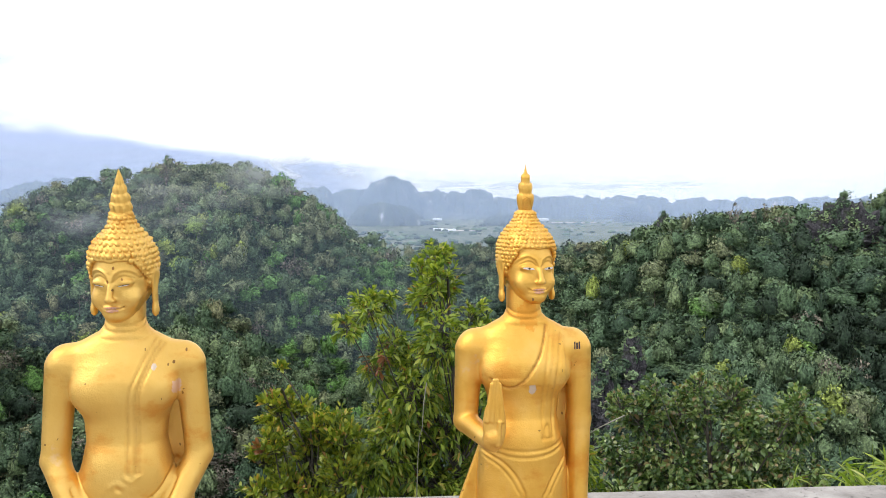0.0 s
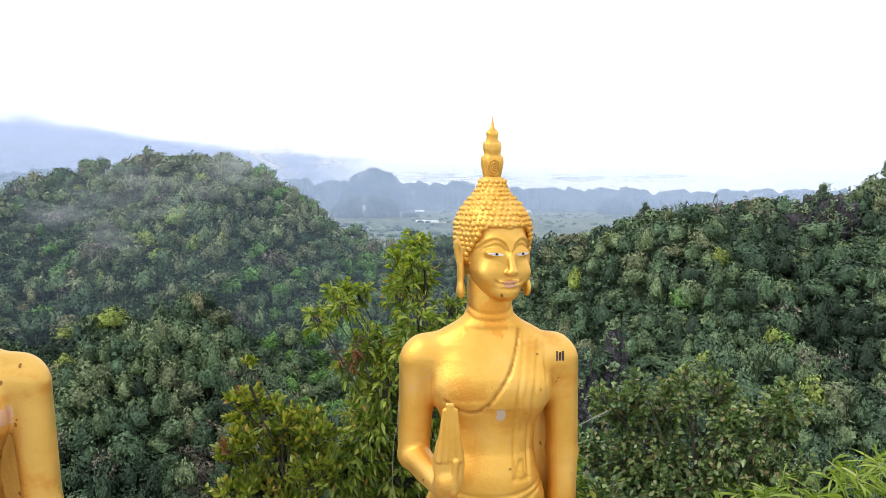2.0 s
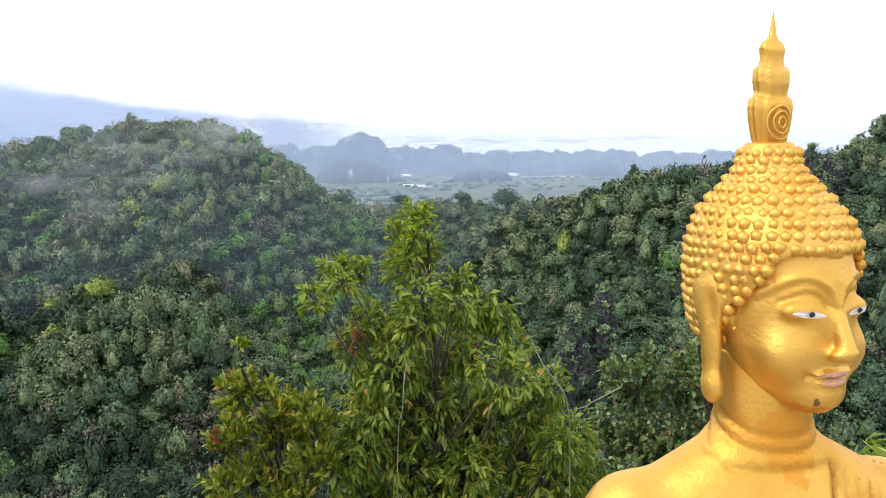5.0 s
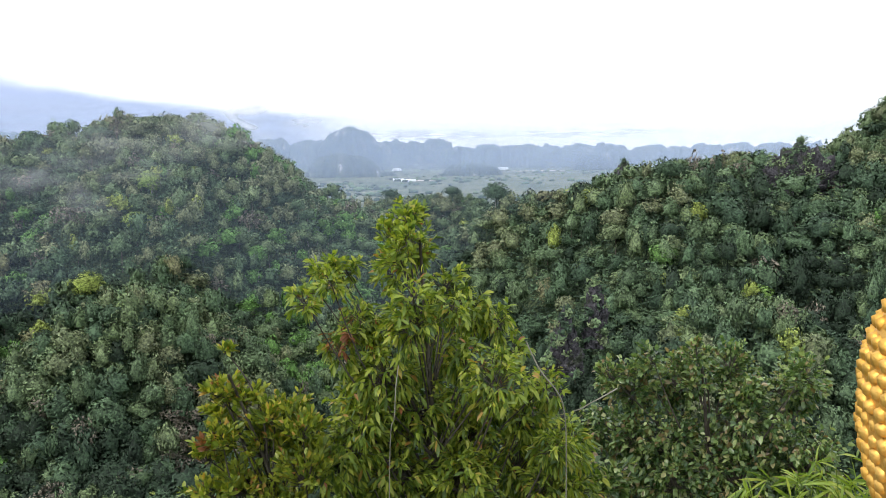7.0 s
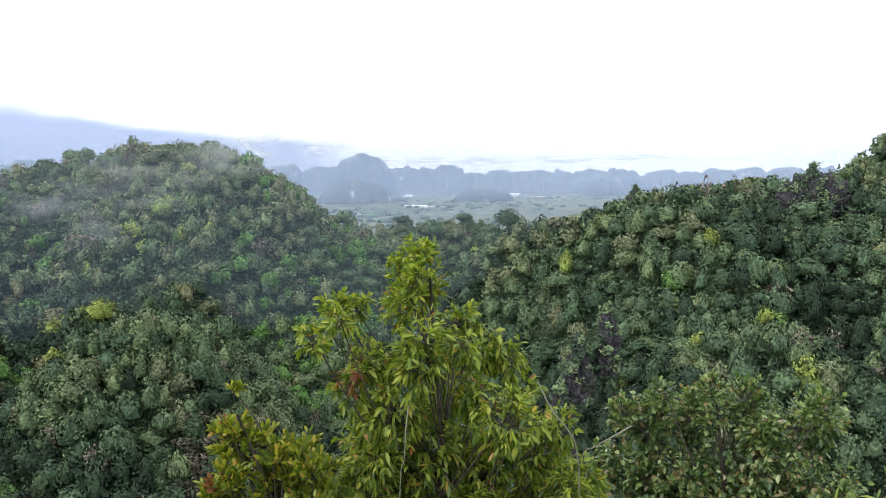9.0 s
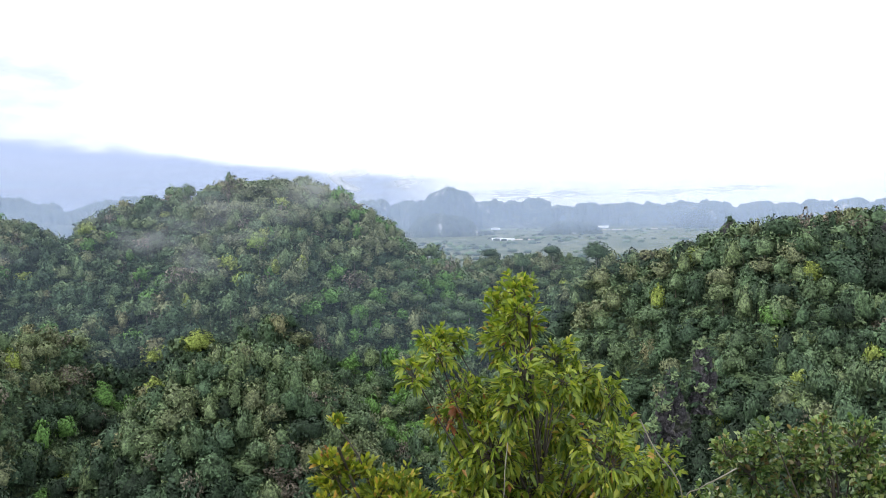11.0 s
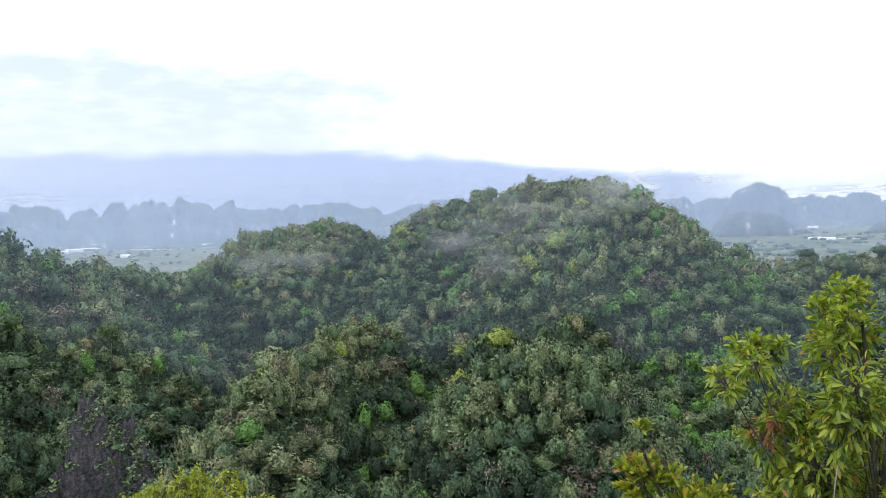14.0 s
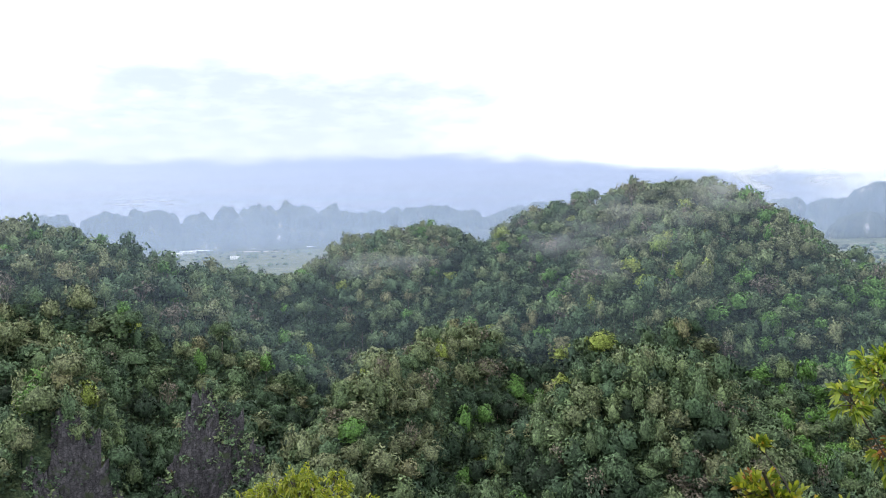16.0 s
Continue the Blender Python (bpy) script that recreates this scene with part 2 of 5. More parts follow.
# small rises and dips of the crests, by bearing
CREST_AT = [-70, -49.5, -46.5, -44, -42.5, -41, -39, -36, -32.5, -30.5, -28.5, -27.5, -26.5, -24.5, -23, -21.8, -19.6, -17, -15.4, -13, -10.6, -9, -7, -5.6, -4.3, -3.2, -1.4, 3.7, 6.7, 8.7, 12.2, 14.2, 17.2, 19.7, 22.2, 25.7, 27.2, 28.7, 31]
CREST_BY = [0, -3, 1.5, -1.5, 1.5, 6.5, 0, -2.5, 0, 2, 1, 3.5, 0, -2.8, 0, 3.5, 5, 1.5, 1, -3.2, -2.9, -2.4, -2.8, -3.5, 0.5, 3, 3, 2, -1.9, -2.3, -1.4, -3, -3.8, -0.9, -2.4, -5.5, -1.6, 3.3, 0.9]


def canopy(x, y):
    """Height of the tree tops."""
    r = np.hypot(x, y)
    low = np.interp(r, [0, 60, 110, 200, 420, 560, 800], [-48, -58, -62, -62, -50, -60, PLAIN + 4])
    total = np.zeros_like(r)
    k = 4.0
    for cx, cy, top, rx, ry, turn, power in HILLS:
        h = -66 + (top + 66) * bell(x, y, cx, cy, rx, ry, turn, power)
        total = total + np.exp(np.clip(h / k, -60, 40))
    trim = np.interp(np.degrees(np.arctan2(x, y)), CREST_AT, CREST_BY) * np.clip((r - 215) / 50, 0, 1) * np.clip((480 - r) / 60, 0, 1)
    return k * np.log(total + np.exp(low / k)) + 1.6 * ridge_noise(x, y, 15.0) + trim


def near_slope(r):
    return np.interp(r, [0, 2.75, 3.4, 6, 10, 16, 30, 60, 85], [-0.1, -0.1, -2.2, -3.4, -4.4, -6.5, -16, -42, -60])


def ground_height(x, y):
    r = np.hypot(x, y)
    far = canopy(x, y) - 7.7
    blend = np.clip((r - 60) / 40, 0, 1)
    z = near_slope(r) * (1 - blend) + far * blend
    out = np.clip((r - 520) / 250, 0, 1)
    return z * (1 - out) + (PLAIN + 24 * r / 4500) * out


def sheet(name, xs, ys, zs, material):
    """A grid mesh from two-dimensional arrays."""
    a, b = xs.shape
    v = np.stack([xs.ravel(), ys.ravel(), zs.ravel()], 1)
    i = np.arange(a * b).reshape(a, b)
    q = np.stack([i[:-1, :-1], i[:-1, 1:], i[1:, 1:], i[1:, :-1]], -1).reshape(-1, 4)
    me = bpy.data.meshes.new(name)
    me.from_pydata(v.tolist(), [], q.tolist())
    me.materials.append(material)
    me.polygons.foreach_set("use_smooth", [True] * len(me.polygons))
    return new(name, me)


turns = np.radians(np.linspace(-180, 180, 361))
rings = np.concatenate([[0.01, 2.6], np.geomspace(3.2, 100, 24), np.geomspace(104, 560, 90), np.geomspace(600, 4950, 26)])
RR, AA = np.meshgrid(rings, turns, indexing="ij")
GX, GY = RR * np.sin(AA), RR * np.cos(AA)
ground = sheet("ground", GX, GY, ground_height(GX, GY), M_GROUND)
ground.data.materials.append(plain_material())
far_face = np.repeat(rings[:-1] > 640, 360)
ground.data.polygons.foreach_set("material_index", far_face.astype(np.int32))
tagged(ground, "wooded limestone hills falling to a green farmed plain", "ground", kind="structure")

# ---- forest: thousands of small trees on the hills ----
def raw_mesh(name, verts, faces, material, tint=None, smooth=False, normals=None):
    """A mesh of triangles from arrays, with one tint value a vertex."""
    me = bpy.data.meshes.new(name)
    n, f = len(verts), len(faces)
    me.vertices.add(n), me.loops.add(f * 3), me.polygons.add(f)
    me.vertices.foreach_set("co", np.asarray(verts, np.float32).ravel())
    me.loops.foreach_set("vertex_index", np.asarray(faces, np.int32).ravel())
    me.polygons.foreach_set("loop_start", np.arange(0, f * 3, 3, dtype=np.int32))
    me.polygons.foreach_set("loop_total", np.full(f, 3, np.int32))
    if smooth:
        me.polygons.foreach_set("use_smooth", np.ones(f, bool))
    if tint is not None:
        at = me.attributes.new("tint", "FLOAT", "POINT")
        at.data.foreach_set("value", np.asarray(tint, np.float32))
    me.materials.append(material)
    me.update(calc_edges=True)
    if normals is not None:
        me.normals_split_custom_set_from_vertices(normals)
    return me


def ball(detail):
    bm = bmesh.new()
    bmesh.ops.create_icosphere(bm, subdivisions=detail, radius=1.0)
    v = np.array([p.co for p in bm.verts])
    f = np.array([[p.index for p in q.verts] for q in bm.faces])
    bm.free()
    return v, f


def tube(path, radii, sides):
    """A round bar along a path: vertices and triangles."""
    path = [np.asarray(q, float) for q in path]
    v, n = [], len(path)
    up = np.array([0.31, 0.17, 0.93])
    for i, q in enumerate(path):
        d = path[min(i + 1, n - 1)] - path[max(i - 1, 0)]
        d = d / (np.linalg.norm(d) + 1e-9)
        a = np.cross(d, up)
        a /= np.linalg.norm(a) + 1e-9
        b = np.cross(d, a)
        for k in range(sides):
            t = 2 * math.pi * k / sides
            v.append(q + (a * math.cos(t) + b * math.sin(t)) * radii[i])
    f = []
    for i in range(n - 1):
        for k in range(sides):
            p, q = i * sides + k, i * sides + (k + 1) % sides
            f += [[p, q + sides, q], [p, p + sides, q + sides]]
    f += [[0, k + 1, k] for k in range(1, sides - 1)]
    e = (n - 1) * sides
    f += [[e, e + k, e + k + 1] for k in range(1, sides - 1)]
    return np.array(v), np.array(f)


def leaf_points(rng, centres, outward, size, long=1.5):
    """Three-cornered leaf clumps, one at each centre, roughly facing outward."""
    n = len(centres)
    nrm = outward + rng.normal(0, 0.40, (n, 3))
    nrm /= np.linalg.norm(nrm, axis=1)[:, None]
    side = np.cross(nrm, rng.normal(0, 1, (n, 3)))
    side /= np.linalg.norm(side, axis=1)[:, None]
    along = np.cross(nrm, side)
    w = (np.asarray(size) * rng.uniform(0.6, 1.35, n))[:, None]
    a, b = along * w * long * 0.5, side * w * 0.55
    v = np.stack([centres - a, centres + a * 0.6 + b - nrm * w * 0.15, centres + a - b - nrm * w * 0.2], 1).reshape(-1, 3)
    return v, np.arange(n * 3).reshape(-1, 3)


CORE_V, CORE_F = ball(1)


def tree_template(seed, style, lobes, sprays):
    """One crown of unit width with its stem; returns vertices, faces and normals, the foot at z = 0 and the stem's six corners last."""
    rng = np.random.default_rng(seed)
    vs, fs, ns, base = [], [], [], 0

    def add(v, f, nrm):
        nonlocal base
        vs.append(v), fs.append(f + base), ns.append(nrm / np.linalg.norm(nrm, axis=1)[:, None])
        base += len(v)

    tall = {"round": 1.40, "flat": 1.35, "tall": 2.0, "bare": 1.4}[style]
    spread = np.array({"round": (0.33, 0.33, 0.40), "flat": (0.40, 0.40, 0.22), "tall": (0.27, 0.27, 0.62), "bare": (0.34, 0.34, 0.34)}[style])
    mid = tall - spread[2] - 0.20
    k = np.arange(lobes) + 0.5
    cz = 1 - 1.62 * k / lobes
    turn = k * 2.4 + rng.uniform(-0.5, 0.5, lobes)
    d = np.stack([np.sqrt(1 - cz * cz) * np.cos(turn), np.sqrt(1 - cz * cz) * np.sin(turn), cz], 1)
    c = d * spread * rng.uniform(0.70, 1.12, (lobes, 1)) + rng.normal(0, 0.025, (lobes, 3))
    s = rng.uniform(0.11, 0.20, lobes)
    centre = np.array([0, 0, mid])
    # a solid heart that follows the lobes, so that no daylight shows through the crown
    if style != "bare":
        u = CORE_V / np.linalg.norm(CORE_V, axis=1)[:, None]
        along = u @ c.T
        room = s[None] ** 2 - ((c ** 2).sum(1)[None] - along ** 2)
        reach = np.where(room > 0, along + np.sqrt(np.maximum(room, 0)), 0)
        least = 0.62 / np.sqrt(((u / spread) ** 2).sum(1))
        far = np.maximum(reach.max(1), least)
        core = u * (far * rng.uniform(0.72, 0.90, len(u)))[:, None]
        owner = core - c[reach.argmax(1)]
        owner /= np.linalg.norm(owner, axis=1)[:, None] + 1e-9
        add(core + centre, CORE_F, u * 0.9 + owner * 0.5 + [0, 0, 0.05])
    # leaf clumps on the outside of the lobes
    want = sprays * lobes // (1 if style != "bare" else 2)
    pick = rng.integers(0, lobes, want * 3)
    q = rng.normal(0, 1, (want * 3, 3))
    q /= np.linalg.norm(q, axis=1)[:, None]
    q[:, 2] = np.where(q[:, 2] < -0.5, -q[:, 2], q[:, 2])
    at = c[pick] + q * s[pick][:, None] * rng.uniform(0.80, 1.20, (want * 3, 1)) * [1, 1, 0.9]
    gap = np.sqrt(((at[:, None] - c[None]) ** 2).sum(2)) / s[None]
    out = np.flatnonzero(gap.min(1) > 0.74)[:want]
    at, q, dd = at[out], q[out], d[pick[out]]
    size = (0.080 if sprays < 22 else 0.060 if sprays < 34 else 0.050) * rng.uniform(0.7, 1.3, len(at))
    soft = np.repeat(q * 0.65 + dd * 0.55 + [0, 0, 0.08] + rng.normal(0, 0.16, (len(at), 3)), 3, 0)
    add(*leaf_points(rng, at + centre, q, size, 1.35), soft)
    if style in ("bare", "flat"):
        w = 0.010
        foot = np.array([0, 0, mid * 0.5])
        for tip in c[:: 2 if style == "flat" else 1]:
            v = np.array([foot + [w, 0, 0], foot + [-w, w, 0], foot + [-w, -w, 0], tip + centre])
            add(v, np.array([[0, 1, 3], [1, 2, 3], [2, 0, 3]]), np.array([[1, 0, 0.2], [-1, 1, 0.2], [-1, -1, 0.2], [0, 0, 1.0]]))
    w = 0.024
    v = np.array([[w, 0, -0.3], [-w, w, -0.3], [-w, -w, -0.3], [w * 0.5, 0, mid], [-w * 0.5, w * 0.5, mid], [-w * 0.5, -w * 0.5, mid]])
    add(v, np.array([[0, 1, 4], [0, 4, 3], [1, 2, 5], [1, 5, 4], [2, 0, 3], [2, 3, 5]]), v * [1, 1, 0] + [0, 0, 0.001])
    return np.concatenate(vs), np.concatenate(fs), np.concatenate(ns)


STYLES = ["round", "round", "round", "flat", "tall", "round", "flat", "tall", "bare"]
NEARER = [tree_template(100 + k, s, 19, 29) for k, s in enumerate(STYLES)]
FARTHER = [tree_template(200 + k, s, 16, 17) for k, s in enumerate(STYLES)]

# rock faces that stay bare: centre x, y and radius
BARE = [(-138, 95, 8), (-140, 89, 7), (-131, 98, 6), (-133, 88, 6), (-143, 94, 6), (-131, 121, 7), (-125, 116, 6), (-119, 112, 4), (32, 137, 4.5), (31, 131, 4), (26, 134, 4), (25, 128, 3.5), (23, 132, 3.5), (22, 126, 3), (108, 223, 10), (103, 212, 9), (65, 244, 4), (63, 236, 3.5), (-41, 149, 2.5), (-39, 146, 2.5)]


def hidden(x, y, top):
    """True where the hills before a tree hide its crown from the terrace."""
    steps = np.linspace(0.30, 0.965, 60)[:, None]
    line = 1.75 + (top + 4.0 - 1.75) * steps
    return (canopy(x * steps, y * steps) - 3.0 > line).any(0)


def plant(name, label, az0, az1, r0, r1, spacing, seed, shift=0.0):
    rng = np.random.default_rng(seed)
    side = r1
    g = np.arange(-side, side, spacing)
    x, y = (q.ravel() for q in np.meshgrid(g, g))
    x, y = x + rng.uniform(-0.42, 0.42, len(x)) * spacing, y + rng.uniform(-0.42, 0.42, len(x)) * spacing
    r, a = np.hypot(x, y), np.degrees(np.arctan2(x, y))
    ok = (r > r0) & (r < r1) & (a > az0) & (a < az1)
    x, y, r, a = x[ok], y[ok], r[ok], a[ok]
    top = canopy(x, y)
    ok = ~hidden(x, y, top) & (np.degrees(np.arctan2(top + 3 - 1.75, r)) > -23)
    for bx, by, br in BARE:
        ok &= np.hypot(x - bx, y - by) > br
    x, y, r = x[ok], y[ok], r[ok]
    z = ground_height(x, y)
    vs, fs, ts, ns, base = [], [], [], [], 0
    # relief shading put into crown tint: olive on ribs, deep green in hollows
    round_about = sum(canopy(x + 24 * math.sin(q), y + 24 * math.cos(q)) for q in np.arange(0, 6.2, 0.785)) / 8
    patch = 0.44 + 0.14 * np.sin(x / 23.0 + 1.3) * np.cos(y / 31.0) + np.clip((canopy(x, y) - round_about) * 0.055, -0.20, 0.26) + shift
    # fresh young growth in the saddle
    fresh = np.clip(1 - ((np.degrees(np.arctan2(x, y)) + 6.5) / 6.0) ** 2, 0, 1) * (r > 185) * (r < 330)
    patch = patch + 0.18 * fresh
    for k in range(len(x)):
        kind = rng.choice(9, p=[0.15, 0.15, 0.14, 0.09, 0.14, 0.12, 0.08, 0.10, 0.03])
        v, f, vn = (NEARER if r[k] < 225 else FARTHER)[kind]
        wide = min(11.0, max(3.8, 6.2 * math.exp(rng.normal(0, 0.27)))) * (0.86 if STYLES[kind] == "tall" else 1.0) * (0.86 if r[k] < 195 else 1.0)
        high = rng.uniform(6.0, 10.8) / v[:, 2].max()
        if STYLES[kind] == "tall":
            high *= 0.85
        if rng.random() < 0.10:
            high *= 1.32
        t = rng.uniform(0, 6.283)
        c, s = math.cos(t), math.sin(t)
        q = np.stack([(v[:, 0] * c - v[:, 1] * s) * wide + x[k], (v[:, 0] * s + v[:, 1] * c) * wide + y[k], v[:, 2] * high + z[k]], 1)
        vs.append(q), fs.append(f + base), ns.append(np.stack([vn[:, 0] * c - vn[:, 1] * s, vn[:, 0] * s + vn[:, 1] * c, vn[:, 2]], 1))
        base += len(v)
        u = rng.random()
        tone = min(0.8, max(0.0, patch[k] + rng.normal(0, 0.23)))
        if STYLES[kind] == "bare":
            tone = 1.0
        elif u > 0.985:
            tone = 0.95
        elif u > 0.945 + 0.2 * abs(shift) - 0.30 * fresh[k]:
            tone = 0.88
        elif u > 0.905 + 0.3 * max(0.0, -shift):
            tone = 0.985
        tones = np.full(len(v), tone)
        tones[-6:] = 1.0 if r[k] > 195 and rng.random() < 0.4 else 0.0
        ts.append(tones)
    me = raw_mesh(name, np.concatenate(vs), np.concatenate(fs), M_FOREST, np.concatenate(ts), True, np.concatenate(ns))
    ob = tagged(new(name, me), label, "forest", kind="stuff")
    print(name, len(x), "trees", len(me.polygons), "triangles")
    return ob


GREEN_HILL = "dense green rainforest covering a rounded misty hill"
plant("forest", GREEN_HILL, -27, 0, 195, 470, 4.6, 1)
plant("forest", GREEN_HILL, -27, 0, 100, 195, 3.55, 11, -0.17)
plant("forest", "dense green forest on a steep low mound", -27, -4, 136, 178, 3.3, 21, -0.20)
plant("forest", "dense mixed green forest on a hill neck with cliffs", -66, -27, 195, 470, 4.6, 2)
plant("forest", "mixed green forest on spurs above grey cliffs", -66, -27, 100, 195, 3.55, 12, 0.06)
# negative shift: the ridge's shade put into its crowns' tint
plant("forest", "dark green forest on a long limestone ridge", 0, 38, 185, 500, 4.6, 3, -0.17)
plant("forest", "dark green forest round weathered limestone spires", 0, 38, 100, 185, 3.55, 13, -0.27)


def undergrowth():
    """Leafy scrub that fills the ground between the crowns."""
    rng = np.random.default_rng(77)
    g = np.arange(-470, 470, 2.0)
    x, y = (q.ravel() + rng.uniform(-1.2, 1.2, q.size) for q in np.meshgrid(g, g))
    r, a = np.hypot(x, y), np.degrees(np.arctan2(x, y))
    ok = (r > 105) & (r < 460) & (a > -66) & (a < 38)
    x, y, r = x[ok], y[ok], r[ok]
    ok = ~hidden(x, y, canopy(x, y))
    for bx, by, br in BARE:
        ok &= np.hypot(x - bx, y - by) > br
    x, y = np.repeat(x[ok], 9), np.repeat(y[ok], 9)
    n = len(x)
    x, y = x + rng.normal(0, 0.8, n), y + rng.normal(0, 0.8, n)
    c = np.stack([x, y, ground_height(x, y) + rng.uniform(0.2, 4.6, n)], 1)
    up = np.array([0, 0, 1.0])[None] - 0.7 * c / np.linalg.norm(c, axis=1)[:, None]
    v, fc = leaf_points(rng, c, up, 0.78, 1.4)
    tone = np.repeat(np.clip(0.20 + rng.normal(0, 0.16, n), 0, 0.6), 3)
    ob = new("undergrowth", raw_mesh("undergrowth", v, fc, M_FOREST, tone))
    tagged(ob, "dark leafy scrub beneath the forest trees", "scrub", kind="stuff")


undergrowth()


def on_slope(bearing, elevation):
    """The place on the wooded slopes that shows at a bearing and elevation from the terrace."""
    r = np.arange(110, 520, 1.0)
    x, y = r * math.sin(radians(bearing)), r * math.cos(radians(bearing))
    rise = np.degrees(np.arctan2(canopy(x, y) - 1.75, r))
    k = int(np.argmax(rise > elevation)) if (rise > elevation).any() else int(np.argmax(rise))
    return float(x[k]), float(y[k])


M_PALE_BARK = Mat("pale_bark", 0.8).colour((0.34, 0.31, 0.27)).m


def single_tree(name, label, bearing, elevation, style, wide, high, tone, seed, bole=0.0):
    """One tree that stands out of the forest: stem and crown."""
    x, y = on_slope(bearing, elevation)
    z = float(ground_height(np.array([x]), np.array([y]))[0])
    root = tagged(new(name), label, "tree", "trees standing out of the forest")
    root.location = (x, y, z + 0.0)
    v, f, vn = tree_template(seed, style, 30, 40)
    keep = v * [wide, wide, 1] * [1, 1, high / v[:, 2].max()] + [0, 0, bole]
    me = raw_mesh("crown", keep, f, M_FOREST, np.full(len(v), tone), True, vn)
    crown = new("crown", me)
    crown.parent = root
    crown["kind"] = "stuff"
    tv, tf = tube([np.array([0.2 * math.sin(k + seed), 0.1 * k, -1.0 + (high * 0.8 + bole + 1) * k / 6]) for k in range(7)], list(np.linspace(0.24, 0.12, 7)), 7)
    ob = new("trunk", raw_mesh("trunk", tv, tf, M_PALE_BARK, None, True))
    ob.parent = root


YELLOW = "bright yellow-green tree crown among darker forest"
single_tree("bright_tree", YELLOW, -20.6, -7.6, "round", 9.5, 9.5, 0.95, 41)
single_tree("bright_tree", YELLOW, -17.4, -3.8, "flat", 9.0, 10.0, 0.93, 42)
single_tree("bright_tree", YELLOW, -16.6, -1.2, "round", 8.5, 10.0, 0.92, 43)
single_tree("green_tree", "fresh green tree on a pale trunk", -10.0, -6.6, "round", 7.0, 8.0, 0.88, 44, 3.0)
single_tree("green_tree", "fresh green rounded tree among forest", -23.6, -4.6, "round", 9.0, 10.0, 0.88, 45)
single_tree("green_tree", "fresh green tall narrow tree in a hollow", -26.6, -11.0, "tall", 6.5, 12.0, 0.88, 46)
single_tree("green_tree", "light green tree below a limestone ridge", 23.6, -8.6, "round", 7.5, 8.5, 0.90, 47)
single_tree("green_tree", "light green tree below a limestone ridge", 17.5, -6.0, "round", 7.0, 8.5, 0.87, 48)
single_tree("bare_tree", "grey leafless tree among green crowns", -21.5, -3.6, "bare", 11.0, 11.0, 1.0, 49)
single_tree("bare_tree", "brownish half-bare tree on the spur", -28.6, -9.0, "bare", 8.0, 9.0, 1.0, 50)
for k, (bearing, elevation) in enumerate(((-14.9, -13.6), (-15.6, -15.0), (-14.4, -15.2), (-15.1, -16.6), (-16.2, -17.4), (-14.2, -17.0), (-15.4, -18.4), (-13.5, -18.2))):
    single_tree("dry_thicket", "grey-brown withered thicket of bare twigs", bearing, elevation, "bare", 7.0, 5.0, 1.0, 120 + k)
for k, (bearing, elevation, bole) in enumerate(((-4.6, -6.9, 5), (-3.2, -7.6, 6), (-2.4, -6.8, 5), (-5.9, -6.0, 4), (-0.6, -6.3, 5), (-6.6, -4.4, 4), (-7.2, -3.6, 4), (-46.5, -6.6, 4), (-41.0, -5.4, 4), (-38.4, -6.9, 4), (-52.0, -5.6, 4))):
    single_tree("emergent_tree", "tall forest tree on a slender pale trunk", bearing, elevation, "flat", 6.0, 8.0, 0.35 + 0.05 * (k % 5), 60 + k, bole)
for k, (bearing, elevation, style, tone) in enumerate(((3.4, -2.9, "flat", 0.2), (-0.9, -3.0, "flat", 0.15), (1.4, -3.6, "round", 0.3), (6.4, -3.2, "round", 0.2), (-52.3, -0.7, "flat", 0.1), (-44.5, -2.9, "round", 0.25), (-19.6, 1.6, "flat", 0.3), (18.0, -1.2, "flat", 0.2), (-28.6, -1.8, "tall", 0.1))):
    single_tree("crest_tree", "dark spreading tree on the skyline", bearing, elevation, style, 9.0, 9.0, tone, 80 + k, 5.0 if k < 4 else 1.5)


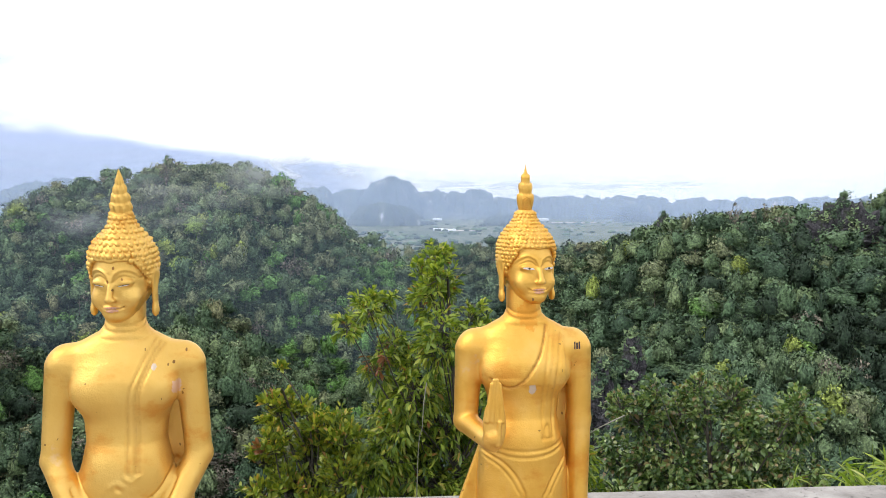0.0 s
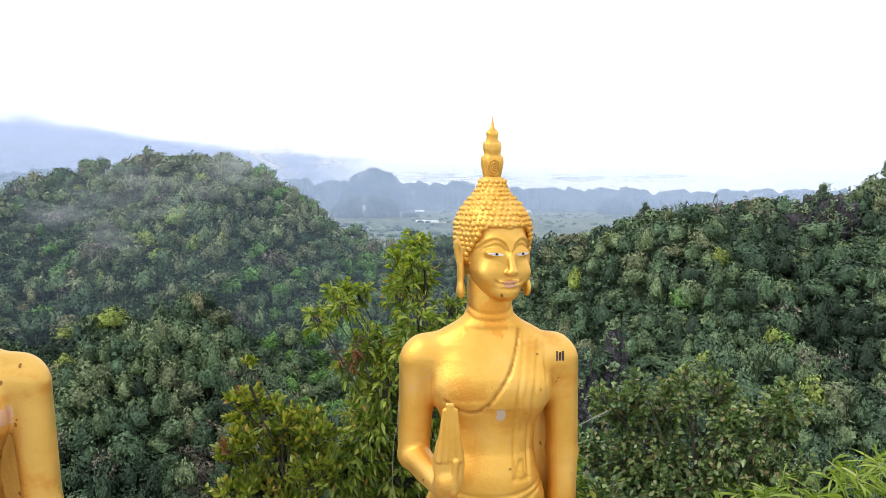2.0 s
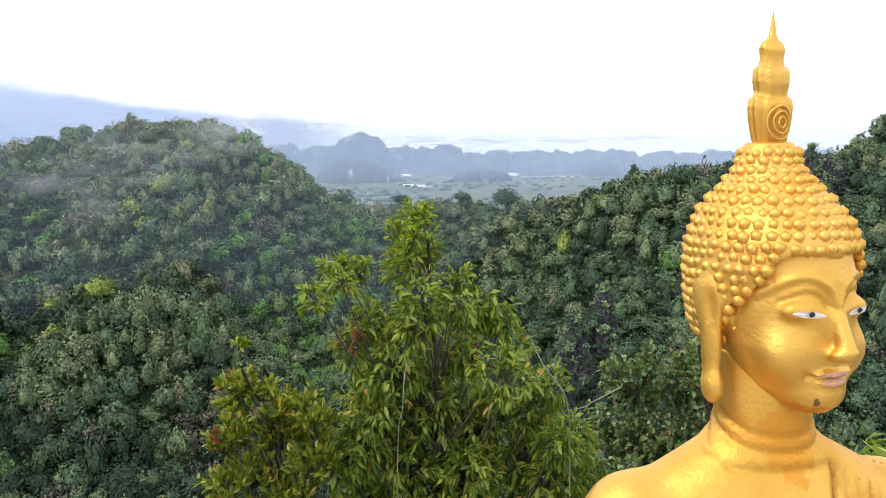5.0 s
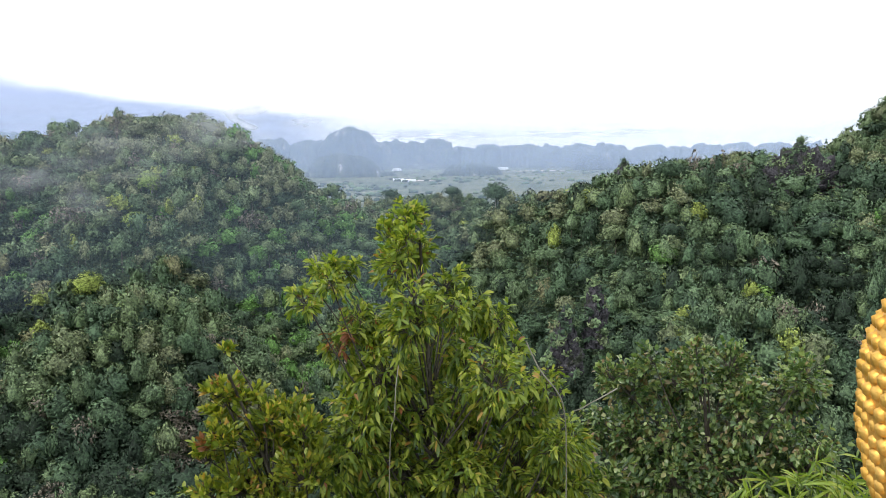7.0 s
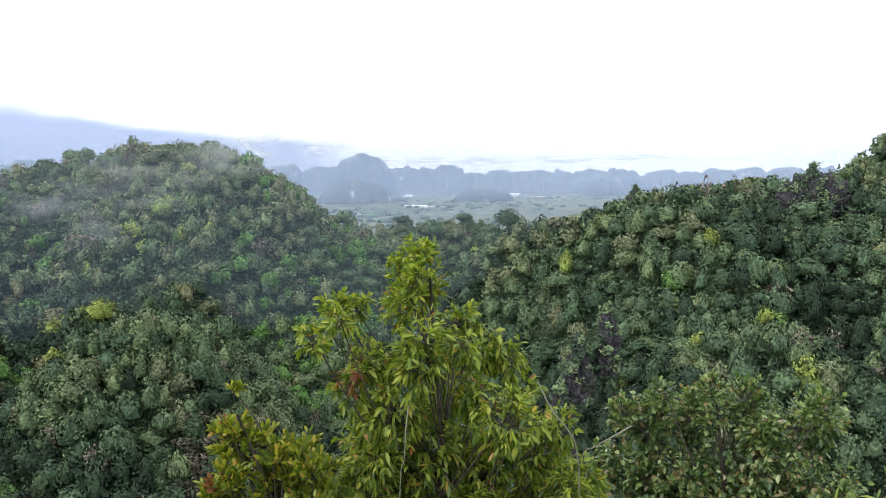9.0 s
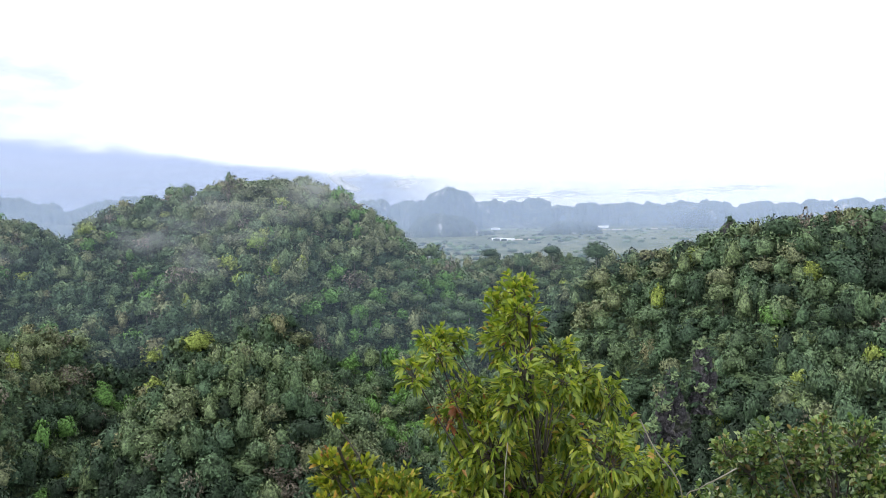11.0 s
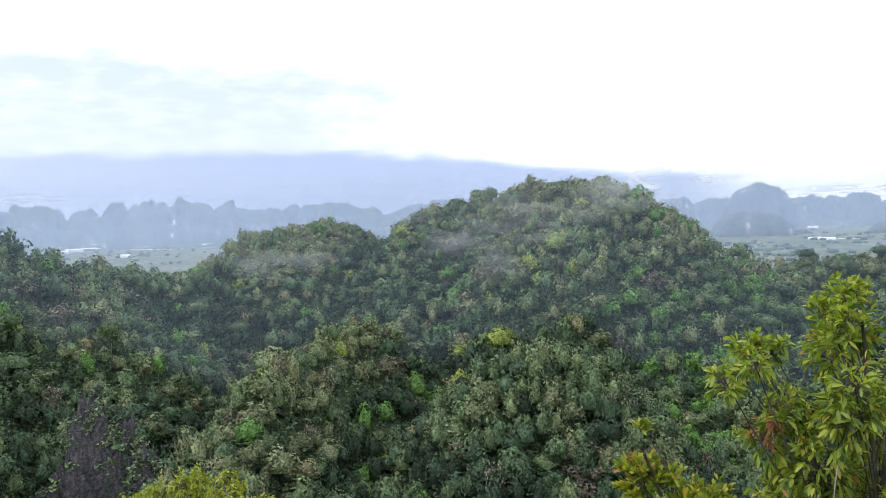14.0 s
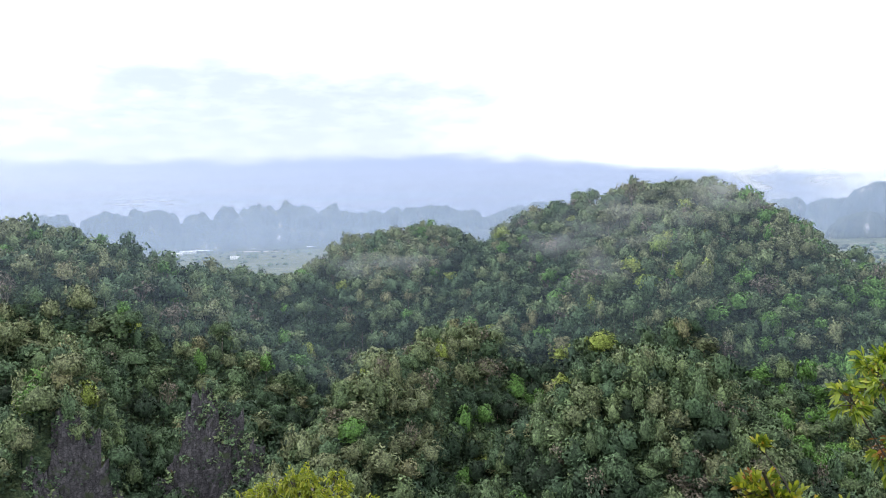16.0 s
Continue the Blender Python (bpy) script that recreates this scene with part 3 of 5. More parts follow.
# ---- bare limestone in the forest ----
def crag(label, bearing, r, z, wide, deep, high, seed, lean=0.0):
    """A weathered limestone face with upright flutes and ledges."""
    t, a = np.linspace(0, 1, 44), np.linspace(0, 2 * math.pi, 73)
    T, A = np.meshgrid(t, a, indexing="ij")
    body = np.clip(1 - T ** (1.9 if high < 20 else 1.35), 0, 1) ** 0.75
    X, Y, Z = np.cos(A) * body, np.sin(A) * body, T
    out = np.zeros_like(T)
    for i in range(T.shape[0]):
        for j in range(T.shape[1] - 1):
            q = Vector((X[i, j] * 2.6 + seed * 5, Y[i, j] * 2.6, Z[i, j] * 2.4))
            out[i, j] = noise.ridged_multi_fractal(q, 1.0, 2.1, 5, 1.0, 2.0) * 0.10 + noise.fractal(Vector((q.x * 1.2, q.y * 1.2, q.z * 7.0)), 0.8, 2.0, 5) * 0.20
    out[:, -1] = out[:, 0]
    broad = 0.22 * np.sin(A * 2 + seed * 1.3) * np.sin(T * 4 + seed) + 0.20 * np.sin(A * 5 + seed * 2.1 + T * 5)
    k = 1 + (out - 0.12) * (0.4 + 0.6 * body) * 1.5 + broad * (0.3 + 0.7 * T)
    PX, PY, PZ = X * k * wide, Y * k * deep, (Z * (1 + 0.9 * (out - 0.1)) - 0.15) * high
    x, y = r * math.sin(radians(bearing)), r * math.cos(radians(bearing))
    root = tagged(new("crag"), label, "rock", "limestone crags")
    root.matrix_world = pose(x, y, z, lean, 0, -bearing)
    ob = sheet("rock_face", PX, PY, PZ, M_ROCK)
    ob.data.polygons.foreach_set("use_smooth", [False] * len(ob.data.polygons))
    ob.parent = root
    # plants rooted on its ledges
    rng = np.random.default_rng(seed + 500)
    spots = np.stack([PX.ravel(), PY.ravel(), PZ.ravel()], 1)
    spots = spots[rng.choice(len(spots), int(26 + wide * 10))]
    n = 34
    c = np.repeat(spots, n, 0) + rng.normal(0, 0.26 + wide * 0.035, (len(spots) * n, 3)) * [1, 1, 0.9]
    v, f = leaf_points(rng, c, np.array([[0, -0.6, 0.8]]) + 0 * c, 0.50, 1.5)
    tone = np.repeat(np.repeat(rng.uniform(0, 0.7, len(spots)), n), 3)
    green = new("ledge_greenery", raw_mesh("ledge_greenery", v, f, M_FOREST, tone, True, np.repeat(np.repeat(np.array([[0, -0.5, 0.85]]), len(c), 0) + rng.normal(0, 0.25, (len(c), 3)), 3, 0)))
    green.parent = root
    green["kind"] = "stuff"
    return root


FACE_LABEL = "bare dark grey limestone cliff streaked with plants"
crag(FACE_LABEL, -55.7, 170, -62, 12, 7, 38, 1, -17)
crag(FACE_LABEL, -57.8, 165, -62, 8, 6, 26, 9, -17)
crag(FACE_LABEL, -47.2, 176, -59, 13, 6, 33, 2, -16)
crag(FACE_LABEL, -44.8, 172, -58, 7, 5, 20, 10, -16)
crag("jagged dark limestone spire above the trees", 13.1, 140, -28.5, 2.0, 2.4, 11, 3)
crag("jagged dark limestone spire above the trees", 11.1, 137, -32.5, 2.4, 2.6, 11, 4)
crag("jagged dark limestone spire above the trees", 9.9, 135, -41, 2.4, 2.6, 11, 5)
crag("pale grey limestone knob on the ridge", 25.9, 244, -9, 10, 6, 15, 6)
crag("dark limestone tooth on the crest", 14.9, 252, -11, 3.6, 3.5, 12, 7)
crag("dark limestone rib between trees", 17.4, 215, -21, 2.6, 3, 12, 8)

# ---- the distance: plain, karst hills, sheds, mist, added haze sheets ----
def far_rock():
    k = Mat("far_karst", 0.95)
    face = k.noise(0.022, 6, k.place((1, 1, 0.45)), 0.6)
    c = k.ramp(face, (0.30, (0.022, 0.040, 0.024)), (0.52, (0.050, 0.072, 0.044)), (0.61, (0.085, 0.10, 0.075)), (0.66, (0.30, 0.28, 0.25)), (0.72, (0.62, 0.57, 0.51)))
    k.colour(c).bump(k.noise(0.06, 6), 12.0)
    return k.m


M_FAR = far_rock()


def at_bearing(bearing, r):
    return r * math.sin(radians(bearing)), r * math.cos(radians(bearing))


def karst_towers(name, label, bearings, tops, r, deep, seed, step, towers, half):
    """A chain of steep limestone towers and domes along a bearing; tops in metres over the plain."""
    rng = np.random.default_rng(seed)
    fine = np.arange(bearings[0], bearings[-1], step)
    rows = np.linspace(0, 1, 15)
    A, R = np.meshgrid(np.radians(fine), r - deep + deep * rows)
    X, Y = R * np.sin(A), R * np.cos(A)
    high = np.interp(np.degrees(A), bearings, tops)
    Z = 0.30 * high * np.clip(rows * 2.2, 0, 1)[:, None] * (1 + 0.25 * np.sin(A * 61 + seed))
    edge = 0.13 * np.sin(X / 23.0 + seed) * np.cos(Y / 31.0) + 0.10 * np.sin(X / 9.0 + Y / 13.0) + 0.06 * np.sin(X / 4.1 - Y / 6.0)
    for k in range(towers):
        b, depth = rng.uniform(bearings[0], bearings[-1]), rng.uniform(0.2, 0.92) ** 0.7
        w, lean = half * math.exp(rng.normal(0, 0.48)), rng.normal(0, 0.35)
        cx, cy = (r - deep + deep * depth) * math.sin(radians(b)), (r - deep + deep * depth) * math.cos(radians(b))
        near = np.abs(np.degrees(A[0]) - b) < math.degrees(2.2 * w / r)
        x, y = X[:, near] - cx, Y[:, near] - cy
        q = np.hypot(x / w, y / (w * 1.3)) * (1 + edge[:, near]) + lean * x / w * 0.3
        top = float(np.interp(b, bearings, tops)) * (0.62 + 0.38 * depth) * rng.uniform(0.72, 1.06)
        dome = top * np.power(np.clip(1 - np.power(np.clip(q, 0, 1.4), 4.5), 0, 1), 0.75) * (1 + 0.25 * edge[:, near] + 0.05 * np.sin(x / w * 4 + k))
        Z[:, near] = np.maximum(Z[:, near], dome)
    Z[0], Z[-1] = -4, -4
    return tagged(sheet(name, X, Y, PLAIN + 24 * R / 4500 + Z, M_FAR), label, "hills", kind="structure")


karst_towers("backdrop", "distant blue-grey chain of limestone karst towers", [-72, -59, -57, -52, -47, -44.5, -40.5, -37, -34, -31, -29, -26, -22, -8, -3, 2, 6, 9.3, 10, 14, 20, 26, 45],
             [60, 150, 205, 212, 200, 235, 235, 185, 215, 200, 150, 195, 190, 175, 150, 150, 130, 150, 125, 125, 112, 115, 110], 4640, 620, 3, 0.05, 460, 62)
karst_towers("backdrop_near", "hazy wooded limestone foothills on the plain", [-72, -60, -54, -48, -44, -40, -36, -32, -26, -20], [60, 85, 98, 102, 110, 100, 112, 90, 60, 20], 3850, 420, 5, 0.06, 150, 60)


def karst_hill(name, label, bearing, r, half, height, seed, flat=0.45):
    """A steep-sided limestone hill with a wooded, lumpy dome."""
    cx, cy = at_bearing(bearing, r)
    t = np.linspace(0, 1, 34)
    a = np.linspace(0, 2 * math.pi, 121)
    T, A = np.meshgrid(t, a, indexing="ij")
    edge = 1 + 0.10 * np.sin(A * 3 + seed) + 0.06 * np.sin(A * 7 + seed * 2) + 0.05 * np.sin(A * 15) + 0.035 * np.sin(A * 31 + seed)
    prof = 0.94 * np.clip(1 - T ** 4.2, 0, 1) ** (flat + 0.08) + 0.06 * np.clip(1 - T * T, 0, 1)
    X, Y = cx + half * T * edge * np.cos(A), cy + half * 0.6 * T * edge * np.sin(A)
    u, v = (X - cx) / half, (Y - cy) / half
    lump = 0.05 * np.sin(u * 3.2 + seed) - 0.10 * np.clip(-u - 0.25, 0, 1) + 0.035 * np.sin(u * 9 + v * 7 + seed) + 0.022 * np.sin(u * 23 - v * 17) + 0.015 * np.sin(u * 47 + v * 39)
    Z = PLAIN + 24 * r / 4500 - 3 + height * prof * (1 + lump * prof)
    return tagged(sheet(name, X, Y, Z, M_FAR), label, "hill")


karst_hill("karst_hill", "steep dome-topped limestone karst hill in haze", -3.75, 3900, 142, 186, 1, 0.40)
karst_hill("karst_hill", "low wooded karst hill on the plain", -4.15, 2750, 118, 74, 2, 0.6)
karst_hill("karst_hill", "small low wooded hill among green fields", 4.8, 2800, 98, 44, 3, 0.6)
karst_hill("karst_hill", "small low wooded hill among green fields", -1.3, 2850, 40, 16, 7, 0.7)
karst_hill("karst_hill", "broad low karst hill in blue haze", 14.3, 3500, 150, 84, 4, 0.6)

M_SHED = Mat("pale_roof_sheet", 0.5).colour((0.80, 0.80, 0.78)).m
M_CLEAR = Mat("bare_pale_earth", 0.9).colour((0.62, 0.50, 0.40)).m


def shed(bearing, r, long, deep, high, turn):
    """A long low farm shed with a pitched roof."""
    bm2 = bmesh.new()
    x0, y0 = long / 2, deep / 2
    pts = [(-x0, -y0, 0), (x0, -y0, 0), (x0, y0, 0), (-x0, y0, 0), (-x0, -y0, high), (x0, -y0, high), (x0, y0, high), (-x0, y0, high), (-x0, 0, high * 1.6), (x0, 0, high * 1.6)]
    v = [bm2.verts.new(q) for q in pts]
    for f in ((0, 1, 5, 4), (2, 3, 7, 6), (1, 2, 6, 9, 5), (3, 0, 4, 8, 7), (4, 5, 9, 8), (6, 7, 8, 9)):
        bm2.faces.new([v[i] for i in f])
    me = bpy.data.meshes.new("shed")
    bm2.to_mesh(me)
    bm2.free()
    me.materials.append(M_SHED)
    ob = tagged(new("shed", me), "long white-roofed shed on the distant plain", "shed", "sheds on the plain")
    x, y = at_bearing(bearing, r)
    ob.matrix_world = pose(x, y, PLAIN + 24 * r / 4500, 0, 0, turn)


for row in ((-41.6, 4050, 150, 40, 9, 40), (-42.6, 4020, 90, 35, 8, 42), (-48.6, 3350, 60, 30, 8, 44), (-47.5, 3500, 70, 25, 7, 46), (-49.3, 3150, 40, 24, 7, 40), (-40.3, 3500, 60, 30, 7, 38), (-45.6, 2450, 26, 15, 6, 44),
            (6.9, 3650, 50, 20, 7, -5), (-0.4, 3650, 40, 20, 6, 0), (0.4, 2250, 40, 12, 4, 5), (-0.3, 2300, 30, 12, 4, 0)):
    shed(*row)
for bearing, r, half, deep in ((8.9, 3350, 150, 45), (-44.2, 3300, 130, 40), (1.2, 2280, 40, 22)):
    x, y = at_bearing(bearing, r)
    a = np.linspace(0, 2 * math.pi, 25)
    q = np.linspace(0, 1, 4)
    Q, A = np.meshgrid(q, a, indexing="ij")
    e = 1 + 0.25 * np.sin(A * 3 + r) + 0.15 * np.sin(A * 5)
    X, Y = x + Q * e * half * np.cos(A), y + Q * e * deep * np.sin(A)
    tagged(sheet("clearing", X, Y, PLAIN + 24 * np.hypot(X, Y) / 4500 + 2.0 - Q * 1.2, M_CLEAR), "pale bare earth clearing among green fields", "clearing")


def far_woods():
    """Lines and patches of trees scattered over the plain."""
    rng = np.random.default_rng(12)
    bv, bf = ball(1)
    vs, fs, ts = [], [], []
    for k in range(5200):
        bearing = rng.uniform(-64, 34)
        r = math.exp(rng.uniform(math.log(750), math.log(3700)))
        x, y = at_bearing(bearing, r)
        if math.sin(x / 130.0) * math.cos(y / 210.0 + 1) + rng.normal(0, 0.45) < 0.15:
            continue
        s = rng.uniform(3, 7.5)
        q = bv * [s * rng.uniform(1, 2.0), s, s * 0.75] * rng.uniform(0.75, 1.15, (len(bv), 1)) + [x, y, PLAIN + 24 * r / 4500 + s * 0.4]
        fs.append(bf + len(vs) * len(bv)), vs.append(q), ts.append(np.full(len(bv), rng.uniform(0, 0.6)))
    me = raw_mesh("far_woods", np.concatenate(vs), np.concatenate(fs), M_FOREST, np.concatenate(ts))
    tagged(new("far_woods", me), "scattered dark trees between the fields", "trees", kind="stuff")


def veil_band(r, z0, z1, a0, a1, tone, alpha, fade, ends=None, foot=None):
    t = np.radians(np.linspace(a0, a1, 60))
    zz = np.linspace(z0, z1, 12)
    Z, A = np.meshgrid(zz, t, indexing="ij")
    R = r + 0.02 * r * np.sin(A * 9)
    ob = sheet("haze_sheet", R * np.sin(A), R * np.cos(A), Z, haze_material("mist", tone, alpha, fade, ends, foot))
    return tagged(ob, "translucent tinted sheet added for bluish haze over hills and plain", "mist", kind="stuff")


# tinted see-through sheets added where the air's haze would be
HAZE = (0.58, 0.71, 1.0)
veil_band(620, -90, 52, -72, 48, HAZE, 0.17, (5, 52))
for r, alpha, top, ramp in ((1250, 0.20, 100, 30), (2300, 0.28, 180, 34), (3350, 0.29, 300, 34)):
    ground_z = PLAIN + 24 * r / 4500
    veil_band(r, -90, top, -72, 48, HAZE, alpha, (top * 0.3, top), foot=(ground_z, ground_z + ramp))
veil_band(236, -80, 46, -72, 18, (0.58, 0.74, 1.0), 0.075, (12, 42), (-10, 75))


def mist_patch(bearing, r, z, wide, high, alpha, seed, scale):
    """A soft torn scrap of cloud clinging to a hillside."""
    k = Mat("cloud_scrap", 1.0)
    k.b.inputs["Specular IOR Level"].default_value = 0.0
    k.colour((0.97, 0.97, 1.0)).translucent((0.97, 0.97, 1.0), 0.5)
    where = k.place()
    shift = k.n.new("ShaderNodeVectorMath")
    shift.operation = "ADD"
    k.l.new(where, shift.inputs[0])
    shift.inputs[1].default_value = (seed * 3.7, 0, seed * 1.9)
    size = k.n.new("ShaderNodeVectorMath")
    size.operation = "LENGTH"
    k.l.new(where, size.inputs[0])
    soft = k.range(size.outputs["Value"], 0.15, 1.0, 1, 0)
    torn = k.range(k.noise(scale, 4, shift.outputs[0], 0.45, 0.5), 0.36, 0.68)
    k.veil(k.math("MULTIPLY", k.math("MULTIPLY", soft, torn), alpha))
    g = np.linspace(-1, 1, 9)
    X, Z = np.meshgrid(g, g, indexing="ij")
    ob = sheet("mist", X, 0.12 * (X * X + Z * Z), Z, k.m)
    x, y = at_bearing(bearing, r)
    ob.matrix_world = pose(x, y, z, 0, 0, -bearing) @ Matrix.Diagonal((wide, wide, high, 1))
    tagged(ob, "torn white mist drifting off the wooded hillside", "mist", "mist scraps", "stuff")


mist_patch(-11.4, 282, 12, 27, 9, 0.32, 1, 1.4)
mist_patch(-18.0, 250, 3, 30, 12, 0.20, 2, 2.0)
mist_patch(-22.0, 235, -6, 22, 14, 0.16, 3, 1.8)
mist_patch(-24.5, 250, 0, 26, 10, 0.15, 4, 2.4)
mist_patch(-36, 270, -7, 30, 8, 0.2, 6, 2.0)
mist_patch(-8.4, 900, 46, 85, 28, 1.1, 7, 1.6)
mist_patch(2.5, 4150, 115, 520, 34, 0.8, 9, 2.6)
mist_patch(12.5, 4150, 112, 560, 30, 0.8, 10, 2.6)
mist_patch(-51, 4150, 175, 260, 30, 0.6, 11, 2.6)

far_woods()

# ---- the trees and shrubs below the terrace ----
def leaf_material(name, *stops, trans=0.35, rough=0.42):
    k = Mat(name, rough)
    pick = k.math("FRACT", k.math("ADD", k.island(), k.chance()))
    c = k.ramp(pick, *stops)
    c = k.mix(k.range(k.noise(3.0, 3), 0.35, 0.7, 0, 0.5), c, k.mix(1.0, c, (0.60, 0.72, 0.5), "MULTIPLY"))
    k.colour(c).roughness(k.range(k.noise(25, 3), 0.3, 0.7, rough - 0.08, rough + 0.15))
    k.translucent(k.mix(1.0, c, (1.5, 1.6, 0.7), "MULTIPLY"), trans)
    return k.m


def bark_material():
    k = Mat("wet_bark", 0.8)
    c = k.ramp(k.noise(14, 6, k.place((1, 1, 0.3))), (0.3, (0.030, 0.024, 0.018)), (0.6, (0.075, 0.062, 0.048)), (0.8, (0.17, 0.155, 0.13)))
    k.colour(c).bump(k.noise(40, 5, k.place((1, 1, 0.3))), 0.01)
    return k.m


M_BARK = bark_material()
M_VINE = Mat("pale_vine_bark", 0.8).colour((0.26, 0.24, 0.19)).m
M_LEAF_TREE = leaf_material("broad_leaves", (0.0, (0.060, 0.110, 0.020)), (0.25, (0.140, 0.205, 0.028)), (0.55, (0.245, 0.310, 0.040)), (0.85, (0.360, 0.400, 0.058)), (0.965, (0.42, 0.40, 0.07)), (0.99, (0.42, 0.24, 0.06)), (1.0, (0.30, 0.09, 0.04)))
M_LEAF_YELLOW = leaf_material("yellowing_leaves", (0.0, (0.085, 0.135, 0.020)), (0.3, (0.17, 0.22, 0.030)), (0.65, (0.28, 0.315, 0.042)), (0.90, (0.42, 0.40, 0.055)), (0.96, (0.52, 0.33, 0.07)), (1.0, (0.42, 0.20, 0.09)))
M_LEAF_RED = leaf_material("rust_red_leaves", (0.0, (0.22, 0.075, 0.030)), (0.5, (0.33, 0.13, 0.05)), (0.8, (0.18, 0.08, 0.035)), (1.0, (0.13, 0.14, 0.03)))
M_LEAF_BUSH = leaf_material("glossy_dark_leaves", (0.0, (0.040, 0.080, 0.034)), (0.35, (0.105, 0.170, 0.060)), (0.68, (0.215, 0.290, 0.105)), (0.86, (0.36, 0.42, 0.18)), (0.93, (0.30, 0.24, 0.12)), (1.0, (0.20, 0.13, 0.07)), rough=0.24, trans=0.28)
M_LEAF_LIME = leaf_material("lime_green_leaves", (0.0, (0.13, 0.17, 0.016)), (0.4, (0.24, 0.28, 0.022)), (0.8, (0.36, 0.38, 0.035)), (1.0, (0.46, 0.42, 0.07)))
M_LEAF_BAMBOO = leaf_material("bamboo_leaves", (0.0, (0.10, 0.17, 0.020)), (0.4, (0.19, 0.27, 0.030)), (0.8, (0.29, 0.36, 0.05)), (1.0, (0.42, 0.42, 0.12)))


def part(name, v, f, material, parent, label="", smooth=True):
    me = raw_mesh(name, np.asarray(v), np.asarray(f), material, None, smooth)
    ob = new(name, me)
    ob.parent = parent
    return tagged(ob, label) if label else ob


LEAF_U = np.array([0.0, 0.30, 0.34, 0.30, 0.66, 0.70, 0.66, 1.0])
LEAF_S = np.array([0.0, 0.40, 0.0, -0.40, 0.44, 0.0, -0.44, 0.0])
LEAF_F = np.array([[0, 2, 1], [0, 3, 2], [1, 2, 5], [1, 5, 4], [2, 3, 6], [2, 6, 5], [4, 5, 7], [5, 6, 7]])


def blades(rng, base, way, long, wide, droop, fold=0.12):
    """Leaf blades from each base along each way."""
    n = len(base)
    way = way / (np.linalg.norm(way, axis=1)[:, None] + 1e-9)
    side = np.cross(way, rng.normal(0, 1, (n, 3)) * 0.7 + [0, 0, 1])
    side /= np.linalg.norm(side, axis=1)[:, None] + 1e-9
    up = np.cross(side, way)
    s = rng.uniform(0.65, 1.2, n)
    L, W = (long * s)[:, None], (wide * s)[:, None]
    lift = np.where(LEAF_S == 0, 0.0, fold)
    sag = droop * rng.uniform(0.5, 1.3, n)[:, None] * (LEAF_U ** 2)[None]
    v = base[:, None] + way[:, None] * (LEAF_U[None] * L)[..., None] + side[:, None] * (LEAF_S[None] * W * 1.1)[..., None] + up[:, None] * (lift[None] * W)[..., None]
    v[..., 2] -= sag * L
    f = (np.arange(n)[:, None, None] * 8 + LEAF_F[None]).reshape(-1, 3)
    return v.reshape(-1, 3), f


def bent(rng, a, b, sag, steps=6):
    a, b = np.array(a, float), np.array(b, float)
    off = rng.normal(0, 0.06, 3) * np.linalg.norm(b - a)
    return [a + (b - a) * t + off * math.sin(t * 3.14) + np.array([0, 0, sag * math.sin(t * 3.14)]) for t in np.linspace(0, 1, steps)]


